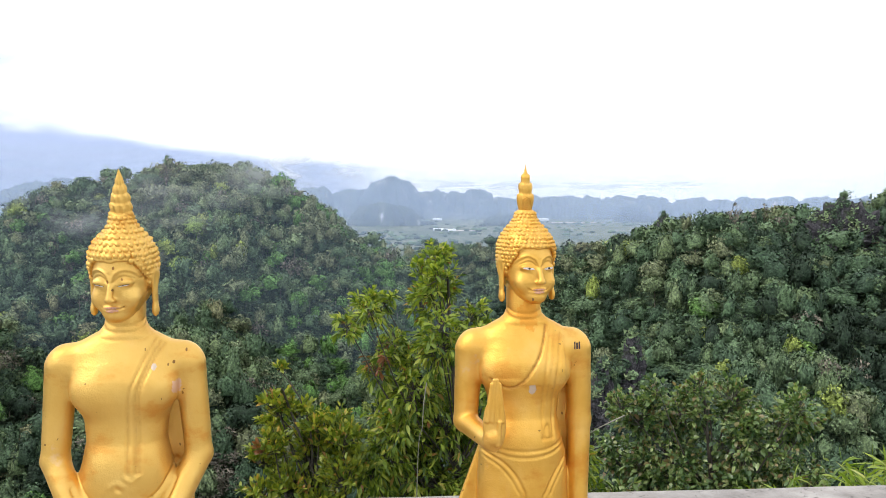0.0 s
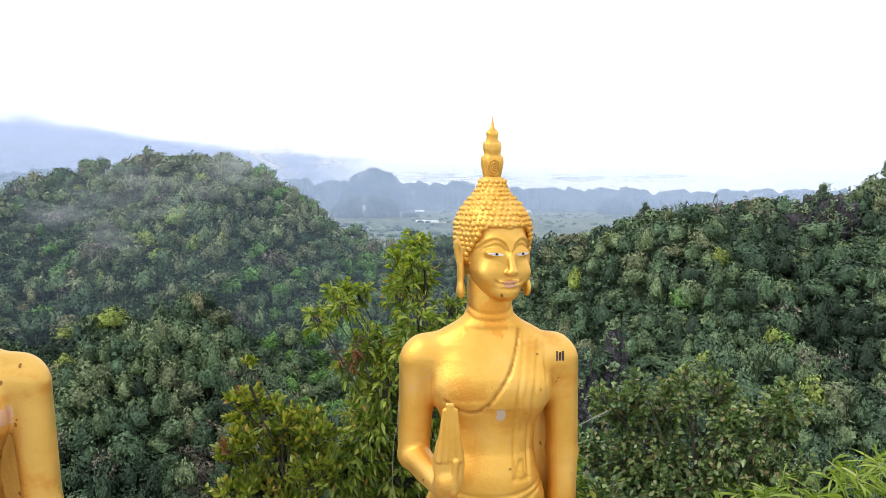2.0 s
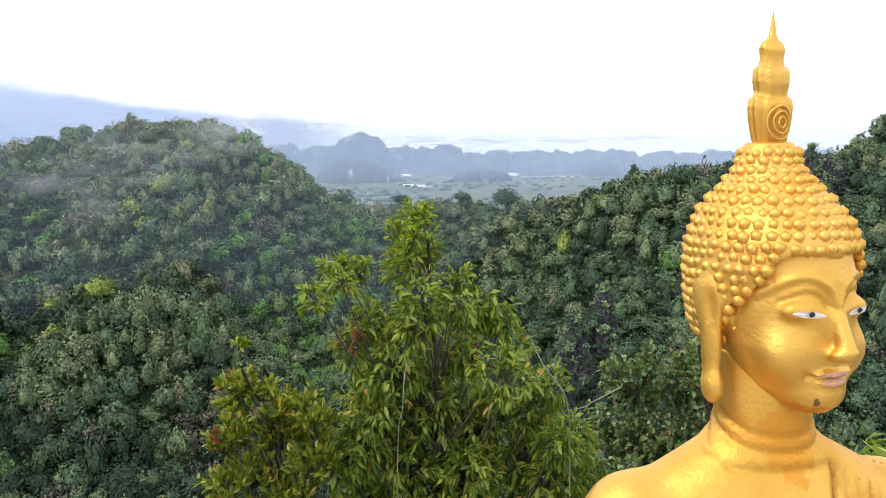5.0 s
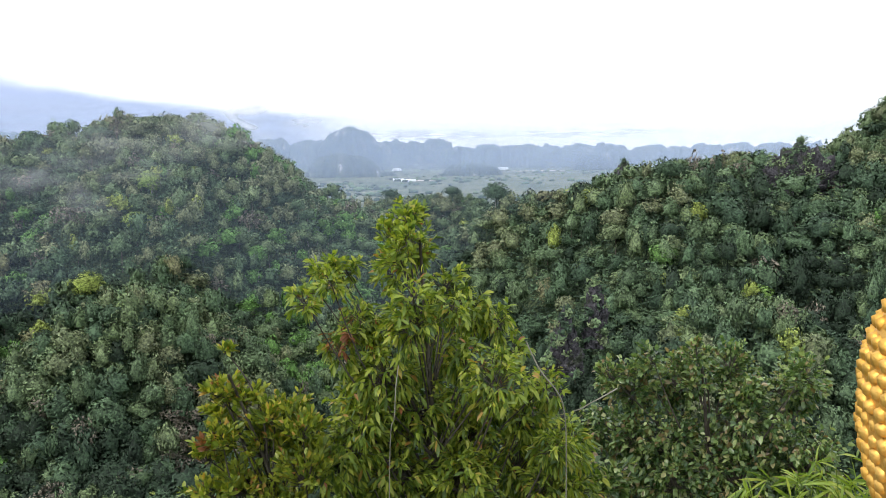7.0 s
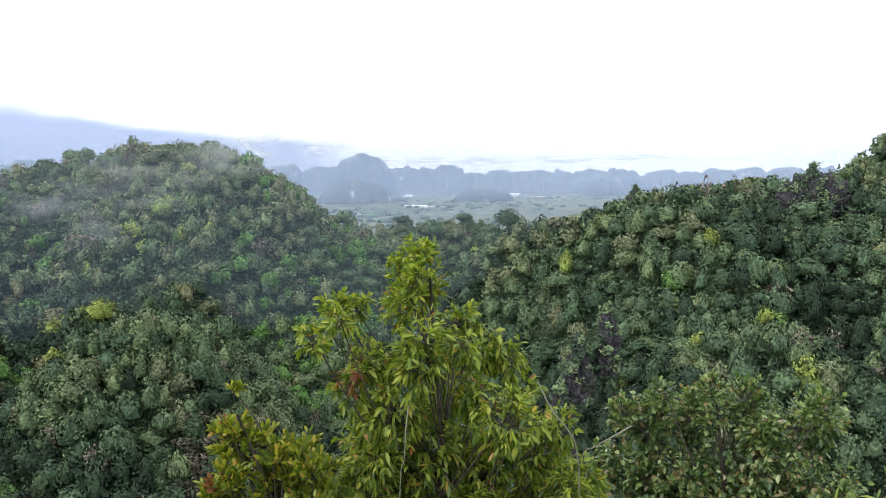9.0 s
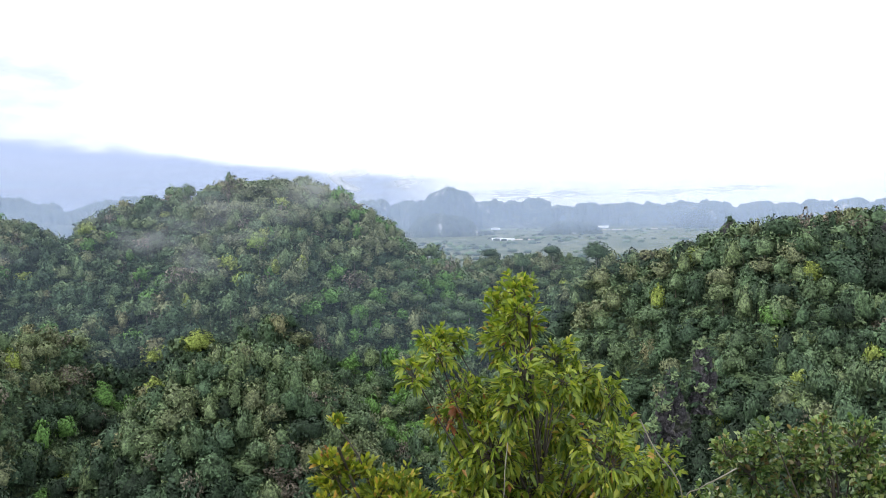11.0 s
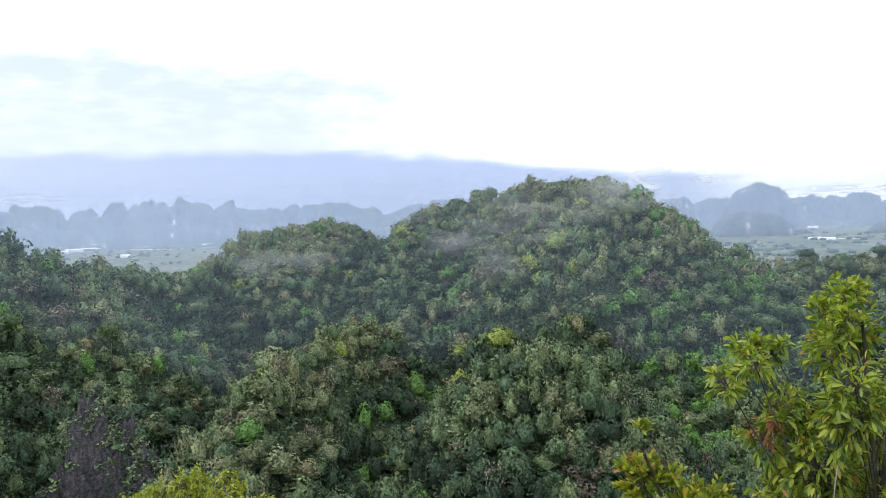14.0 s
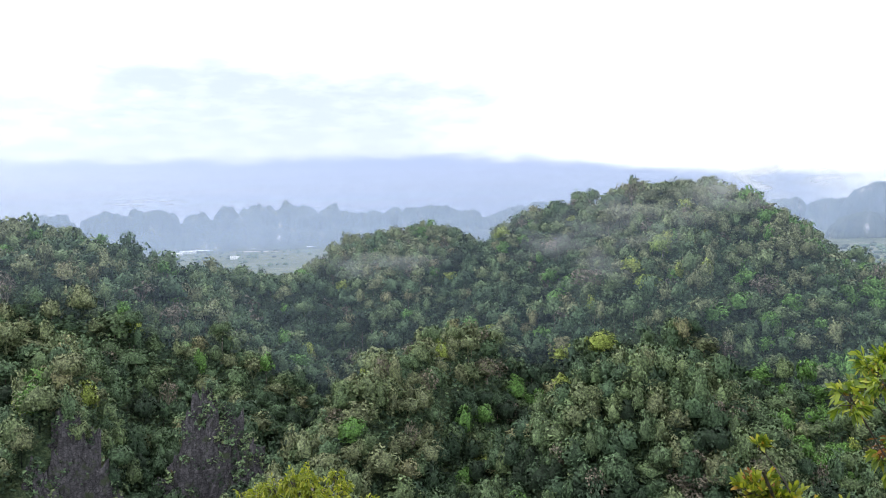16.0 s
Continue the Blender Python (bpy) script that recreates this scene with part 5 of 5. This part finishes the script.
def body_solid(hand_up, low):
    def field(p):
        d = turned(p, TORSO)
        for s in (-1, 1):
            d = smooth_min(d, egg(p, (s * 0.052, -0.046, 1.172), (0.062, 0.040, 0.050)), 0.03)
            d = smooth_min(d, egg(p, (s * 0.134, 0.0, 1.234), (0.042, 0.042, 0.044)), 0.022)
        d = smooth_min(d, egg(p, (0, -0.058, 0.985), (0.055, 0.025, 0.045)), 0.035)
        arms = []
        if hand_up:
            arms += [capsule(p, (-0.145, 0.0, 1.222), (-0.152, 0.008, 1.035), 0.037, 0.032), capsule(p, (-0.152, 0.008, 1.030), (-0.108, -0.150, 1.018), 0.031, 0.024)]
            arms += [capsule(p, (0.147, 0.0, 1.222), (0.157, 0.012, 1.03), 0.037, 0.032), capsule(p, (0.157, 0.012, 1.03), (0.152, -0.012, 0.78), 0.032, 0.024),
                     egg(p, (0.149, -0.014, 0.72), (0.018, 0.026, 0.065))]
        else:
            for s in (-1, 1):
                arms += [capsule(p, (s * 0.145, 0.0, 1.222), (s * 0.163, 0.005, 1.005), 0.037, 0.032),
                         capsule(p, (s * 0.163, 0.005, 1.000), (s * 0.070, -0.100, 0.810), 0.033, 0.025),
                         egg(p, (s * 0.026, -0.118 - 0.012 * s, 0.765), (0.040, 0.018, 0.030))]
        limb = arms[0]
        for a in arms[1:]:
            limb = smooth_min(limb, a, 0.010)
        d = smooth_min(d, limb, 0.012)
        # the robe's back fall, seen between arm and waist
        fall = np.minimum(slab(p, (0.105, 0.050, 0.80), (0.042, 0.010, 0.36)), slab(p, (-0.050, 0.040, 0.63), (0.058 + 0.36 * np.clip(0.97 - p[2], 0, 0.20), 0.010, 0.335)))
        d = smooth_min(d, fall, 0.012)
        return np.maximum(np.maximum(d, low - p[2]), p[2] - (0.702 if low < 0.5 else 9))
    return field


FACE = [(1.351, 0.013, 0.014, -0.048), (1.358, 0.027, 0.030, -0.038), (1.370, 0.0405, 0.046, -0.025), (1.388, 0.0515, 0.057, -0.016), (1.410, 0.0585, 0.063, -0.011),
        (1.440, 0.0605, 0.066, -0.009), (1.470, 0.0615, 0.066, -0.008), (1.495, 0.059, 0.064, -0.004), (1.52, 0.05, 0.055, 0.005)]
HAIR = [(1.368, 0.030, 0.030, 0.018), (1.382, 0.042, 0.042, 0.024), (1.395, 0.050, 0.050, 0.028), (1.420, 0.066, 0.062, 0.022), (1.450, 0.074, 0.078, 0.012), (1.480, 0.077, 0.083, 0.008), (1.505, 0.0745, 0.080, 0.008), (1.528, 0.0655, 0.069, 0.010),
        (1.548, 0.0485, 0.051, 0.012), (1.562, 0.0365, 0.038, 0.013), (1.575, 0.0295, 0.030, 0.014), (1.586, 0.0265, 0.026, 0.014), (1.594, 0.021, 0.021, 0.014)]


def hairline(x):
    """Height of the hair's lower edge on the front of the head."""
    u = np.abs(x)
    return 1.492 + 0.004 * np.clip(u / 0.02, 0, 1) - 0.022 * np.clip((u - 0.03) / 0.03, 0, 1) ** 2 - 0.03 * np.clip((u - 0.055) / 0.012, 0, 1)


def head_solid(p):
    d = turned(p, FACE)
    cap = turned(p, HAIR)
    d = smooth_min(d, np.maximum(cap, np.where((p[1] < -0.012) & (p[2] < hairline(p[0])), 0.004, -1)), 0.004)
    d = smooth_min(d, egg(p, (0, -0.053, 1.3665), (0.022, 0.019, 0.012)), 0.012)
    nose = smooth_min(capsule(p, (0, -0.070, 1.456), (0, -0.0865, 1.412), 0.0050, 0.0075), egg(p, (0, -0.083, 1.4075), (0.0130, 0.010, 0.0060)), 0.006)
    d = smooth_min(d, nose, 0.007)
    for s in (-1, 1):
        d = smooth_min(d, egg(p, (s * 0.033, -0.050, 1.405), (0.022, 0.018, 0.022)), 0.014)
        d = -smooth_min(-d, egg(p, (s * 0.026, -0.084, 1.4530), (0.019, 0.013, 0.010)), 0.008)
        d = smooth_min(d, egg(p, (s * 0.027, -0.0595, 1.4455), (0.020, 0.012, 0.0105)), 0.004)
        ear = smooth_min(egg(p, (s * 0.0735, 0.008, 1.452), (0.0085, 0.018, 0.024)), egg(p, (s * 0.0725, 0.002, 1.405), (0.0065, 0.012, 0.038)), 0.008)
        ear = smooth_min(ear, egg(p, (s * 0.0735, -0.002, 1.367), (0.0075, 0.011, 0.013)), 0.008)
        ear = -smooth_min(-ear, egg(p, (s * 0.0815, -0.004, 1.440), (0.005, 0.007, 0.020)), 0.003)
        d = smooth_min(d, ear, 0.005)
    lip = smooth_min(egg(p, (0, -0.0705, 1.3890), (0.0215, 0.0085, 0.0042)), egg(p, (0, -0.0695, 1.3815), (0.0165, 0.0090, 0.0048)), 0.0015)
    d = smooth_min(d, lip, 0.003)
    return smooth_min(d, capsule(p, (0, 0.006, 1.392), (0, 0.006, 1.42), 0.034, 0.036), 0.008)


def relief(v, nr, lines, front, least=0.0):
    """Raise or sink the front along drawn lines: (points, width, height)."""
    x, z = v[:, 0], v[:, 2]
    push = np.zeros(len(v))
    for points, width, height in lines:
        push += height * 1.35 * np.exp(-(line_distance(x, z, points) / max(width, least)) ** 2)
    return v + nr * (push * front)[:, None]


def statue(name, label, hand_up, turn, at, head_turn, nod, marks, seed):
    rng = np.random.default_rng(seed)
    vs, fs, ms, base = [], [], [], 0

    groove_tone = []

    def add(v, f, m=0, groove_brown=None):
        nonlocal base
        groove_tone.append(np.zeros(len(v)) if groove_brown is None else groove_brown)
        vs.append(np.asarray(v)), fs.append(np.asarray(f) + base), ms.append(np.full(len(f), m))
        base += len(v)

    # body with its incised robe
    add(*skin(body_solid(hand_up, 0.302), (-0.235, -0.205, 0.29), (0.235, 0.115, 0.712), 0.0075))
    v, f = skin(body_solid(hand_up, 0.70), (-0.235, -0.205, 0.69), (0.235, 0.115, 1.408), 0.0040)
    nr = vertex_normals(v, f)
    front = np.clip(-nr[:, 1] * 1.6, 0, 1) * (np.abs(v[:, 0]) < 0.118)
    front *= (v[:, 1] > -0.118)
    if hand_up:
        edge = arc([(0.052, 1.292), (0.044, 1.255), (0.029, 1.215), (0.010, 1.183), (-0.012, 1.154), (-0.040, 1.136), (-0.066, 1.139), (-0.098, 1.158)])
        lines = [(edge, 0.0030, -0.0040),
                 (arc([(0.064, 1.285), (0.050, 1.21), (0.042, 1.15), (0.040, 1.00)]), 0.0024, -0.0026), (arc([(0.092, 1.27), (0.080, 1.20), (0.073, 1.15), (0.070, 1.00)]), 0.0024, -0.0026),
                 (arc([(0.077, 1.275), (0.064, 1.20), (0.056, 1.15), (0.055, 1.09)]), 0.0022, -0.0014), ([(0.040, 1.000), (0.070, 1.000)], 0.0026, -0.0024),
                 (arc([(0.045, 1.004), (0.048, 1.024), (0.055, 1.034), (0.062, 1.024), (0.065, 1.004)]), 0.0022, -0.0028),
                 (arc([(-0.110, 0.984), (-0.05, 0.972), (0, 0.970), (0.05, 0.974), (0.105, 0.988)]), 0.0028, -0.0030), (arc([(-0.112, 0.972), (-0.05, 0.956), (0, 0.953), (0.05, 0.958), (0.108, 0.976)]), 0.0028, -0.0030),
                 (arc([(-0.112, 0.960), (-0.06, 0.935), (-0.018, 0.880), (-0.004, 0.80), (-0.004, 0.40)]), 0.0034, -0.0038), (arc([(-0.112, 0.948), (-0.068, 0.923), (-0.030, 0.871), (-0.016, 0.80), (-0.016, 0.40)]), 0.0026, -0.0020),
                 (arc([(0.114, 0.945), (0.080, 0.910), (0.052, 0.86), (0.040, 0.80), (0.036, 0.40)]), 0.0034, -0.0038), (arc([(0.116, 0.930), (0.088, 0.897), (0.064, 0.855), (0.052, 0.80), (0.048, 0.40)]), 0.0026, -0.0020)]
    else:
        lines = [(arc([(0.070, 1.292), (0.036, 1.22), (0.014, 1.15), (0.012, 0.985)]), 0.0026, -0.0028), (arc([(0.080, 1.285), (0.050, 1.22), (0.030, 1.15), (0.030, 0.985)]), 0.0028, -0.0034),
                 (arc([(0.090, 1.280), (0.058, 1.22), (0.038, 1.15), (0.037, 0.985)]), 0.0026, -0.0034),
                 (arc([(-0.112, 0.975), (-0.08, 0.930), (-0.03, 0.905), (0.02, 0.905), (0.075, 0.935), (0.108, 0.985)]), 0.0032, -0.0036),
                 (arc([(-0.116, 0.965), (-0.085, 0.918), (-0.03, 0.892), (0.02, 0.892), (0.080, 0.922), (0.112, 0.972)]), 0.0040, 0.0014),
                 (arc([(-0.118, 0.950), (-0.085, 0.903), (-0.03, 0.878), (0.02, 0.878), (0.085, 0.908), (0.114, 0.96)]), 0.0030, -0.0030),
                 (arc([(-0.028, 0.958), (-0.012, 0.966), (0.004, 0.958)]), 0.006, 0.0016), ([(-0.012, 0.952), (-0.008, 0.950)], 0.006, -0.003), (arc([(0.004, 0.978), (0.02, 0.968), (0.036, 0.980)]), 0.004, 0.0016)]
    if hand_up:
        ex, ez = np.array(edge).T
        robe = np.clip((v[:, 0] - np.interp(v[:, 2], ez[::-1], ex[::-1])) / 0.006, 0, 1) * (v[:, 2] > 1.14)
        v = v + nr * (0.0016 * robe * (np.abs(v[:, 0]) < 0.10))[:, None]
    v = relief(v, nr, lines, front, 0.0030)
    drop = v[:, 2] - 0.45 * v[:, 1]
    collar = sum(np.exp(-((drop - q) / 0.0026) ** 2) for q in (1.342, 1.328, 1.312))
    v = v - nr * (collar * 0.0020 * (np.hypot(v[:, 0], v[:, 1]) < 0.064))[:, None]
    # groove shading put into the colour: grimy brown along the incised robe lines
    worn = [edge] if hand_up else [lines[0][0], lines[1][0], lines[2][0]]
    groove_brown = np.max([np.exp(-(line_distance(v[:, 0], v[:, 2], q) / (0.0040 if hand_up else 0.0026)) ** 2) for q in worn], 0) * (v[:, 1] < 0) * (np.abs(v[:, 0]) < 0.11) * (1.0 if hand_up else 0.35)
    add(v, f, 0, groove_brown)
    if hand_up:
        add(*skin(hand_solid, (-0.145, -0.195, 0.985), (-0.055, -0.115, 1.20), 0.0019))
    # head
    hv, hf = skin(head_solid, (-0.098, -0.110, 1.315), (0.098, 0.108, 1.61), 0.00255)
    nr = vertex_normals(hv, hf)
    front = np.clip(-nr[:, 1] * 1.5, 0, 1)
    brow = [arc([(s * 0.004, 1.452), (s * 0.010, 1.466), (s * 0.026, 1.4755), (s * 0.043, 1.471), (s * 0.055, 1.458)]) for s in (-1, 1)]
    lid = [arc([(s * 0.009, 1.4485), (s * 0.018, 1.4580), (s * 0.030, 1.4605), (s * 0.046, 1.4530)]) for s in (-1, 1)]
    lines = [(b, 0.0028, 0.0020) for b in brow] + [([(q[0], q[1] - 0.006) for q in b], 0.0028, -0.0010) for b in brow] + [(b, 0.0018, -0.0016) for b in lid]
    lines += [([(-0.024, 1.3870), (-0.012, 1.3845), (0, 1.3850), (0.012, 1.3845), (0.024, 1.3870)], 0.0016, -0.0026), (arc([(-0.029, 1.3905), (-0.025, 1.3862)]), 0.0024, -0.0022), (arc([(0.029, 1.3905), (0.025, 1.3862)]), 0.0024, -0.0022),
              ([(-0.004, 1.399), (-0.004, 1.3935)], 0.0016, 0.0006), ([(0.004, 1.399), (0.004, 1.3935)], 0.0016, 0.0006)]
    hv = relief(hv, nr, lines, front)
    parts = [(hv, hf, 0)]

    def front_patch(cx, cz, half_w, half_h, material, lift, power=1.0, slant=0.0):
        """A small painted almond laid on the face."""
        a = np.linspace(0, 2 * math.pi, 18, endpoint=False)
        px = half_w * np.cos(a)
        pz = half_h * np.sign(np.sin(a)) * np.abs(np.sin(a)) ** power * (1 - 0.25 * (np.sin(a) < 0)) + slant * px
        rings = [(0.0, [0], [0])] + [(q, px * q, pz * q) for q in (0.5, 1.0)]
        pts = np.array([(cx, cz)] + [(cx + x, cz + z) for _, xs, zs in rings[1:] for x, z in zip(xs, zs)])
        near = hv[:, 1] < -0.03
        cand = hv[near]
        y = np.array([cand[np.argmin((cand[:, 0] - q[0]) ** 2 + (cand[:, 2] - q[1]) ** 2), 1] for q in pts])
        y = 0.5 * y + 0.5 * np.interp(pts[:, 0], np.sort(pts[:, 0]), y[np.argsort(pts[:, 0])])
        pv = np.stack([pts[:, 0], y - lift, pts[:, 1]], 1)
        n = 18
        pf = [[0, 1 + i, 1 + (i + 1) % n] for i in range(n)]
        for i in range(n):
            j = (i + 1) % n
            pf += [[1 + i, 1 + n + i, 1 + n + j], [1 + i, 1 + n + j, 1 + j]]
        parts.append((pv, np.array(pf), material))

    for s in (-1, 1):
        if hand_up:
            front_patch(s * 0.0285, 1.4430, 0.0155, 0.0034, 1, 0.0010, 1.2, s * 0.10)
            front_patch(s * 0.0280, 1.4434, 0.0032, 0.0028, 2, 0.0018)
        else:
            front_patch(s * 0.0290, 1.4395, 0.0125, 0.0013, 1, 0.0009, 1.2, s * 0.16)
            front_patch(s * 0.0290, 1.4410, 0.0145, 0.0007, 2, 0.0013, 1.2, s * 0.16)
    front_patch(0, 1.3885, 0.0195, 0.0030, 3, 0.0007)
    front_patch(0, 1.3815, 0.0155, 0.0038, 3, 0.0007)
    # curls in rows from the hairline to the topknot
    bv, bf = ball(1)
    z = 1.412
    row = 0
    zs, ws, ds, os_ = (np.array(q) for q in zip(*HAIR))
    while z < 1.592:
        w, d, o = np.interp(z, zs, ws), np.interp(z, zs, ds), np.interp(z, zs, os_)
        size = (0.0068 if hand_up else 0.0082) * (1 if z < 1.55 else 0.88)
        number = max(8, int(2 * math.pi * (w + d) / 2 / (size * 1.72)))
        for k in range(number):
            a = 2 * math.pi * (k + 0.5 * (row % 2)) / number
            x, y = w * math.sin(a), o - d * math.cos(a)
            if y < -0.012 and z < hairline(np.array(x)) + 0.003:
                continue
            if abs(x) > 0.06 and z < 1.428 and y < 0.03:
                continue
            out = np.array([math.sin(a), -math.cos(a), 0.35 if z > 1.50 else 0.05])
            out /= np.linalg.norm(out)
            q = bv * size * rng.uniform(0.90, 1.10) * rng.uniform(0.93, 1.07, 3)
            h = np.clip(q @ out, 0, None)
            q = q + out[None] * (h * 0.12)[:, None]
            swirl = np.arctan2(q[:, 2], q @ np.cross(out, [0, 0, 1]))
            q = q * (1 + 0.07 * np.sin(swirl * 2 + h * 900 + rng.uniform(0, 6)))[:, None]
            parts.append((q + np.array([x, y, z]) - out * size * 0.45 + rng.normal(0, 0.0007, 3), bf, 0))
        z += size * 1.45
        row += 1
    # flame finial: three stepped tongues, or one torn flame, drawn out to a spike
    ring = 48
    if hand_up:
        shape = [(1.584, 0.0150), (1.592, 0.0172), (1.602, 0.0196), (1.614, 0.0220), (1.624, 0.0228), (1.632, 0.0216), (1.634, 0.0172), (1.638, 0.0166), (1.648, 0.0188), (1.656, 0.0186),
                 (1.661, 0.0176), (1.663, 0.0126), (1.671, 0.0120), (1.679, 0.0130), (1.684, 0.0108), (1.687, 0.0058), (1.697, 0.0034), (1.7165, 0.0004)]
    else:
        shape = [(1.570, 0.0235), (1.582, 0.0262), (1.592, 0.0270), (1.597, 0.0225), (1.606, 0.0236), (1.614, 0.0226), (1.619, 0.0190), (1.628, 0.0196), (1.635, 0.0180), (1.640, 0.0146),
                 (1.649, 0.0146), (1.656, 0.0126), (1.661, 0.0098), (1.670, 0.0090), (1.679, 0.0066), (1.688, 0.0036), (1.698, 0.0004)]
    sz, sr = (np.array(q) for q in zip(*shape))
    levels = np.linspace(sz[0], sz[-1], 100)
    rows = []
    for z in levels:
        r, t = float(np.interp(z, sz, sr)), (z - sz[0]) / (sz[-1] - sz[0])
        for i in range(ring):
            a = 2 * math.pi * i / ring
            side = abs(math.sin(a))
            if hand_up:
                cut = 1 + 0.11 * math.cos(a * 10) * (1 - t)
            else:
                cut = 1 + 0.15 * math.cos(a * 8 + 9 * t) + 0.08 * math.cos(a * 17 - 13 * t)
            rows.append((r * cut * math.sin(a), 0.014 - r * (0.62 + 0.2 * t) * cut * math.cos(a), z + (0.004 * side ** 4 if t < 0.8 else 0)))
    n = len(levels) - 1
    ff = [[i + j * ring, (i + 1) % ring + j * ring, (i + 1) % ring + (j + 1) * ring] for j in range(n) for i in range(ring)]
    ff += [[i + j * ring, (i + 1) % ring + (j + 1) * ring, i + (j + 1) * ring] for j in range(n) for i in range(ring)]
    parts.append((np.array(rows), np.array(ff), 0))
    if hand_up:
        for r, lift in ((0.0135, -0.0005), (0.0088, 0.0005), (0.0042, 0.001)):
            loop = [np.array([-0.004 + r * math.sin(t), -0.0052 - lift + 20 * (r * math.sin(t)) ** 2, 1.612 + 1.15 * r * math.cos(t)]) for t in np.linspace(0, 6.283, 19)]
            parts.append((*tube(loop, [0.0013] * 19, 6), 0))
    swing = Matrix.Translation((0.009 if hand_up else 0, 0, 1.34 if hand_up else 1.331)) @ Euler((radians(nod), 0, radians(head_turn))).to_matrix().to_4x4() @ Matrix.Translation((0, 0, -1.34))
    sw = np.array(swing)
    for pv, pf, m in parts:
        add(pv @ sw[:3, :3].T + sw[:3, 3], pf, m)
    if hand_up:
        # short inked strokes on the shoulder
        for dx, dz, w, h, lean in ((-0.007, 0, 0.0015, 0.0100, 0), (-0.001, -0.001, 0.0022, 0.0085, 0), (0.0055, 0.0, 0.0020, 0.0100, 0)):
            cx, cz = 0.137 + dx, 1.238 + dz
            y = -math.sqrt(max(0.0, 1 - ((cx - 0.134) / 0.041) ** 2)) * 0.0425 - 0.0012
            q = np.array([(cx - w + lean * h, y, cz + h), (cx + w + lean * h, y, cz + h), (cx + w - lean * h, y - 0.0008, cz - h), (cx - w - lean * h, y - 0.0008, cz - h)])
            add(q, [[0, 2, 1], [0, 3, 2]], 4)
    me = raw_mesh(name, np.concatenate(vs), np.concatenate(fs), gold_material("gold_paint", seed, marks), np.concatenate(groove_tone), True)
    for m in (M_EYE_WHITE, M_EYE_BLACK, M_LIP, M_INK):
        me.materials.append(m)
    me.polygons.foreach_set("material_index", np.concatenate(ms).astype(np.int32))
    ob = new(name, me)
    ob.matrix_world = pose(*at, 0, 0, turn)
    return tagged(ob, label, "statue")


GREY = (0.60, 0.50, 0.42)
# big orange neck mark: warm bounce off the robe put into the colour
statue("standing_statue", "gilded standing temple statue with one raised palm", True, 5, (0.215, 2.19, 0.0), 15, 0, [(0.012, 1.132, 0.011, GREY), (0.004, 1.320, 0.030, (0.70, 0.31, 0.040)), (0.012, 1.364, 0.0032, (0.18, 0.10, 0.05))], 1)
statue("draped_statue", "gilded temple statue with lowered arms and chipped paint", False, 12, (-0.752, 1.95, -0.002), -13, 7, [(0.118, 1.180, 0.012, (0.72, 0.48, 0.36)), (0.070, 1.230, 0.006, GREY), (-0.012, 1.462, 0.0030, (0.25, 0.10, 0.03)), (-0.026, 1.430, 0.0032, (0.28, 0.11, 0.03)), (0.006, 1.436, 0.0028, (0.28, 0.11, 0.03)), (-0.014, 1.412, 0.0024, (0.16, 0.08, 0.03)), (0.140, 1.262, 0.0030, (0.20, 0.09, 0.03)), (0.112, 1.236, 0.0030, (0.20, 0.09, 0.03))], 2)
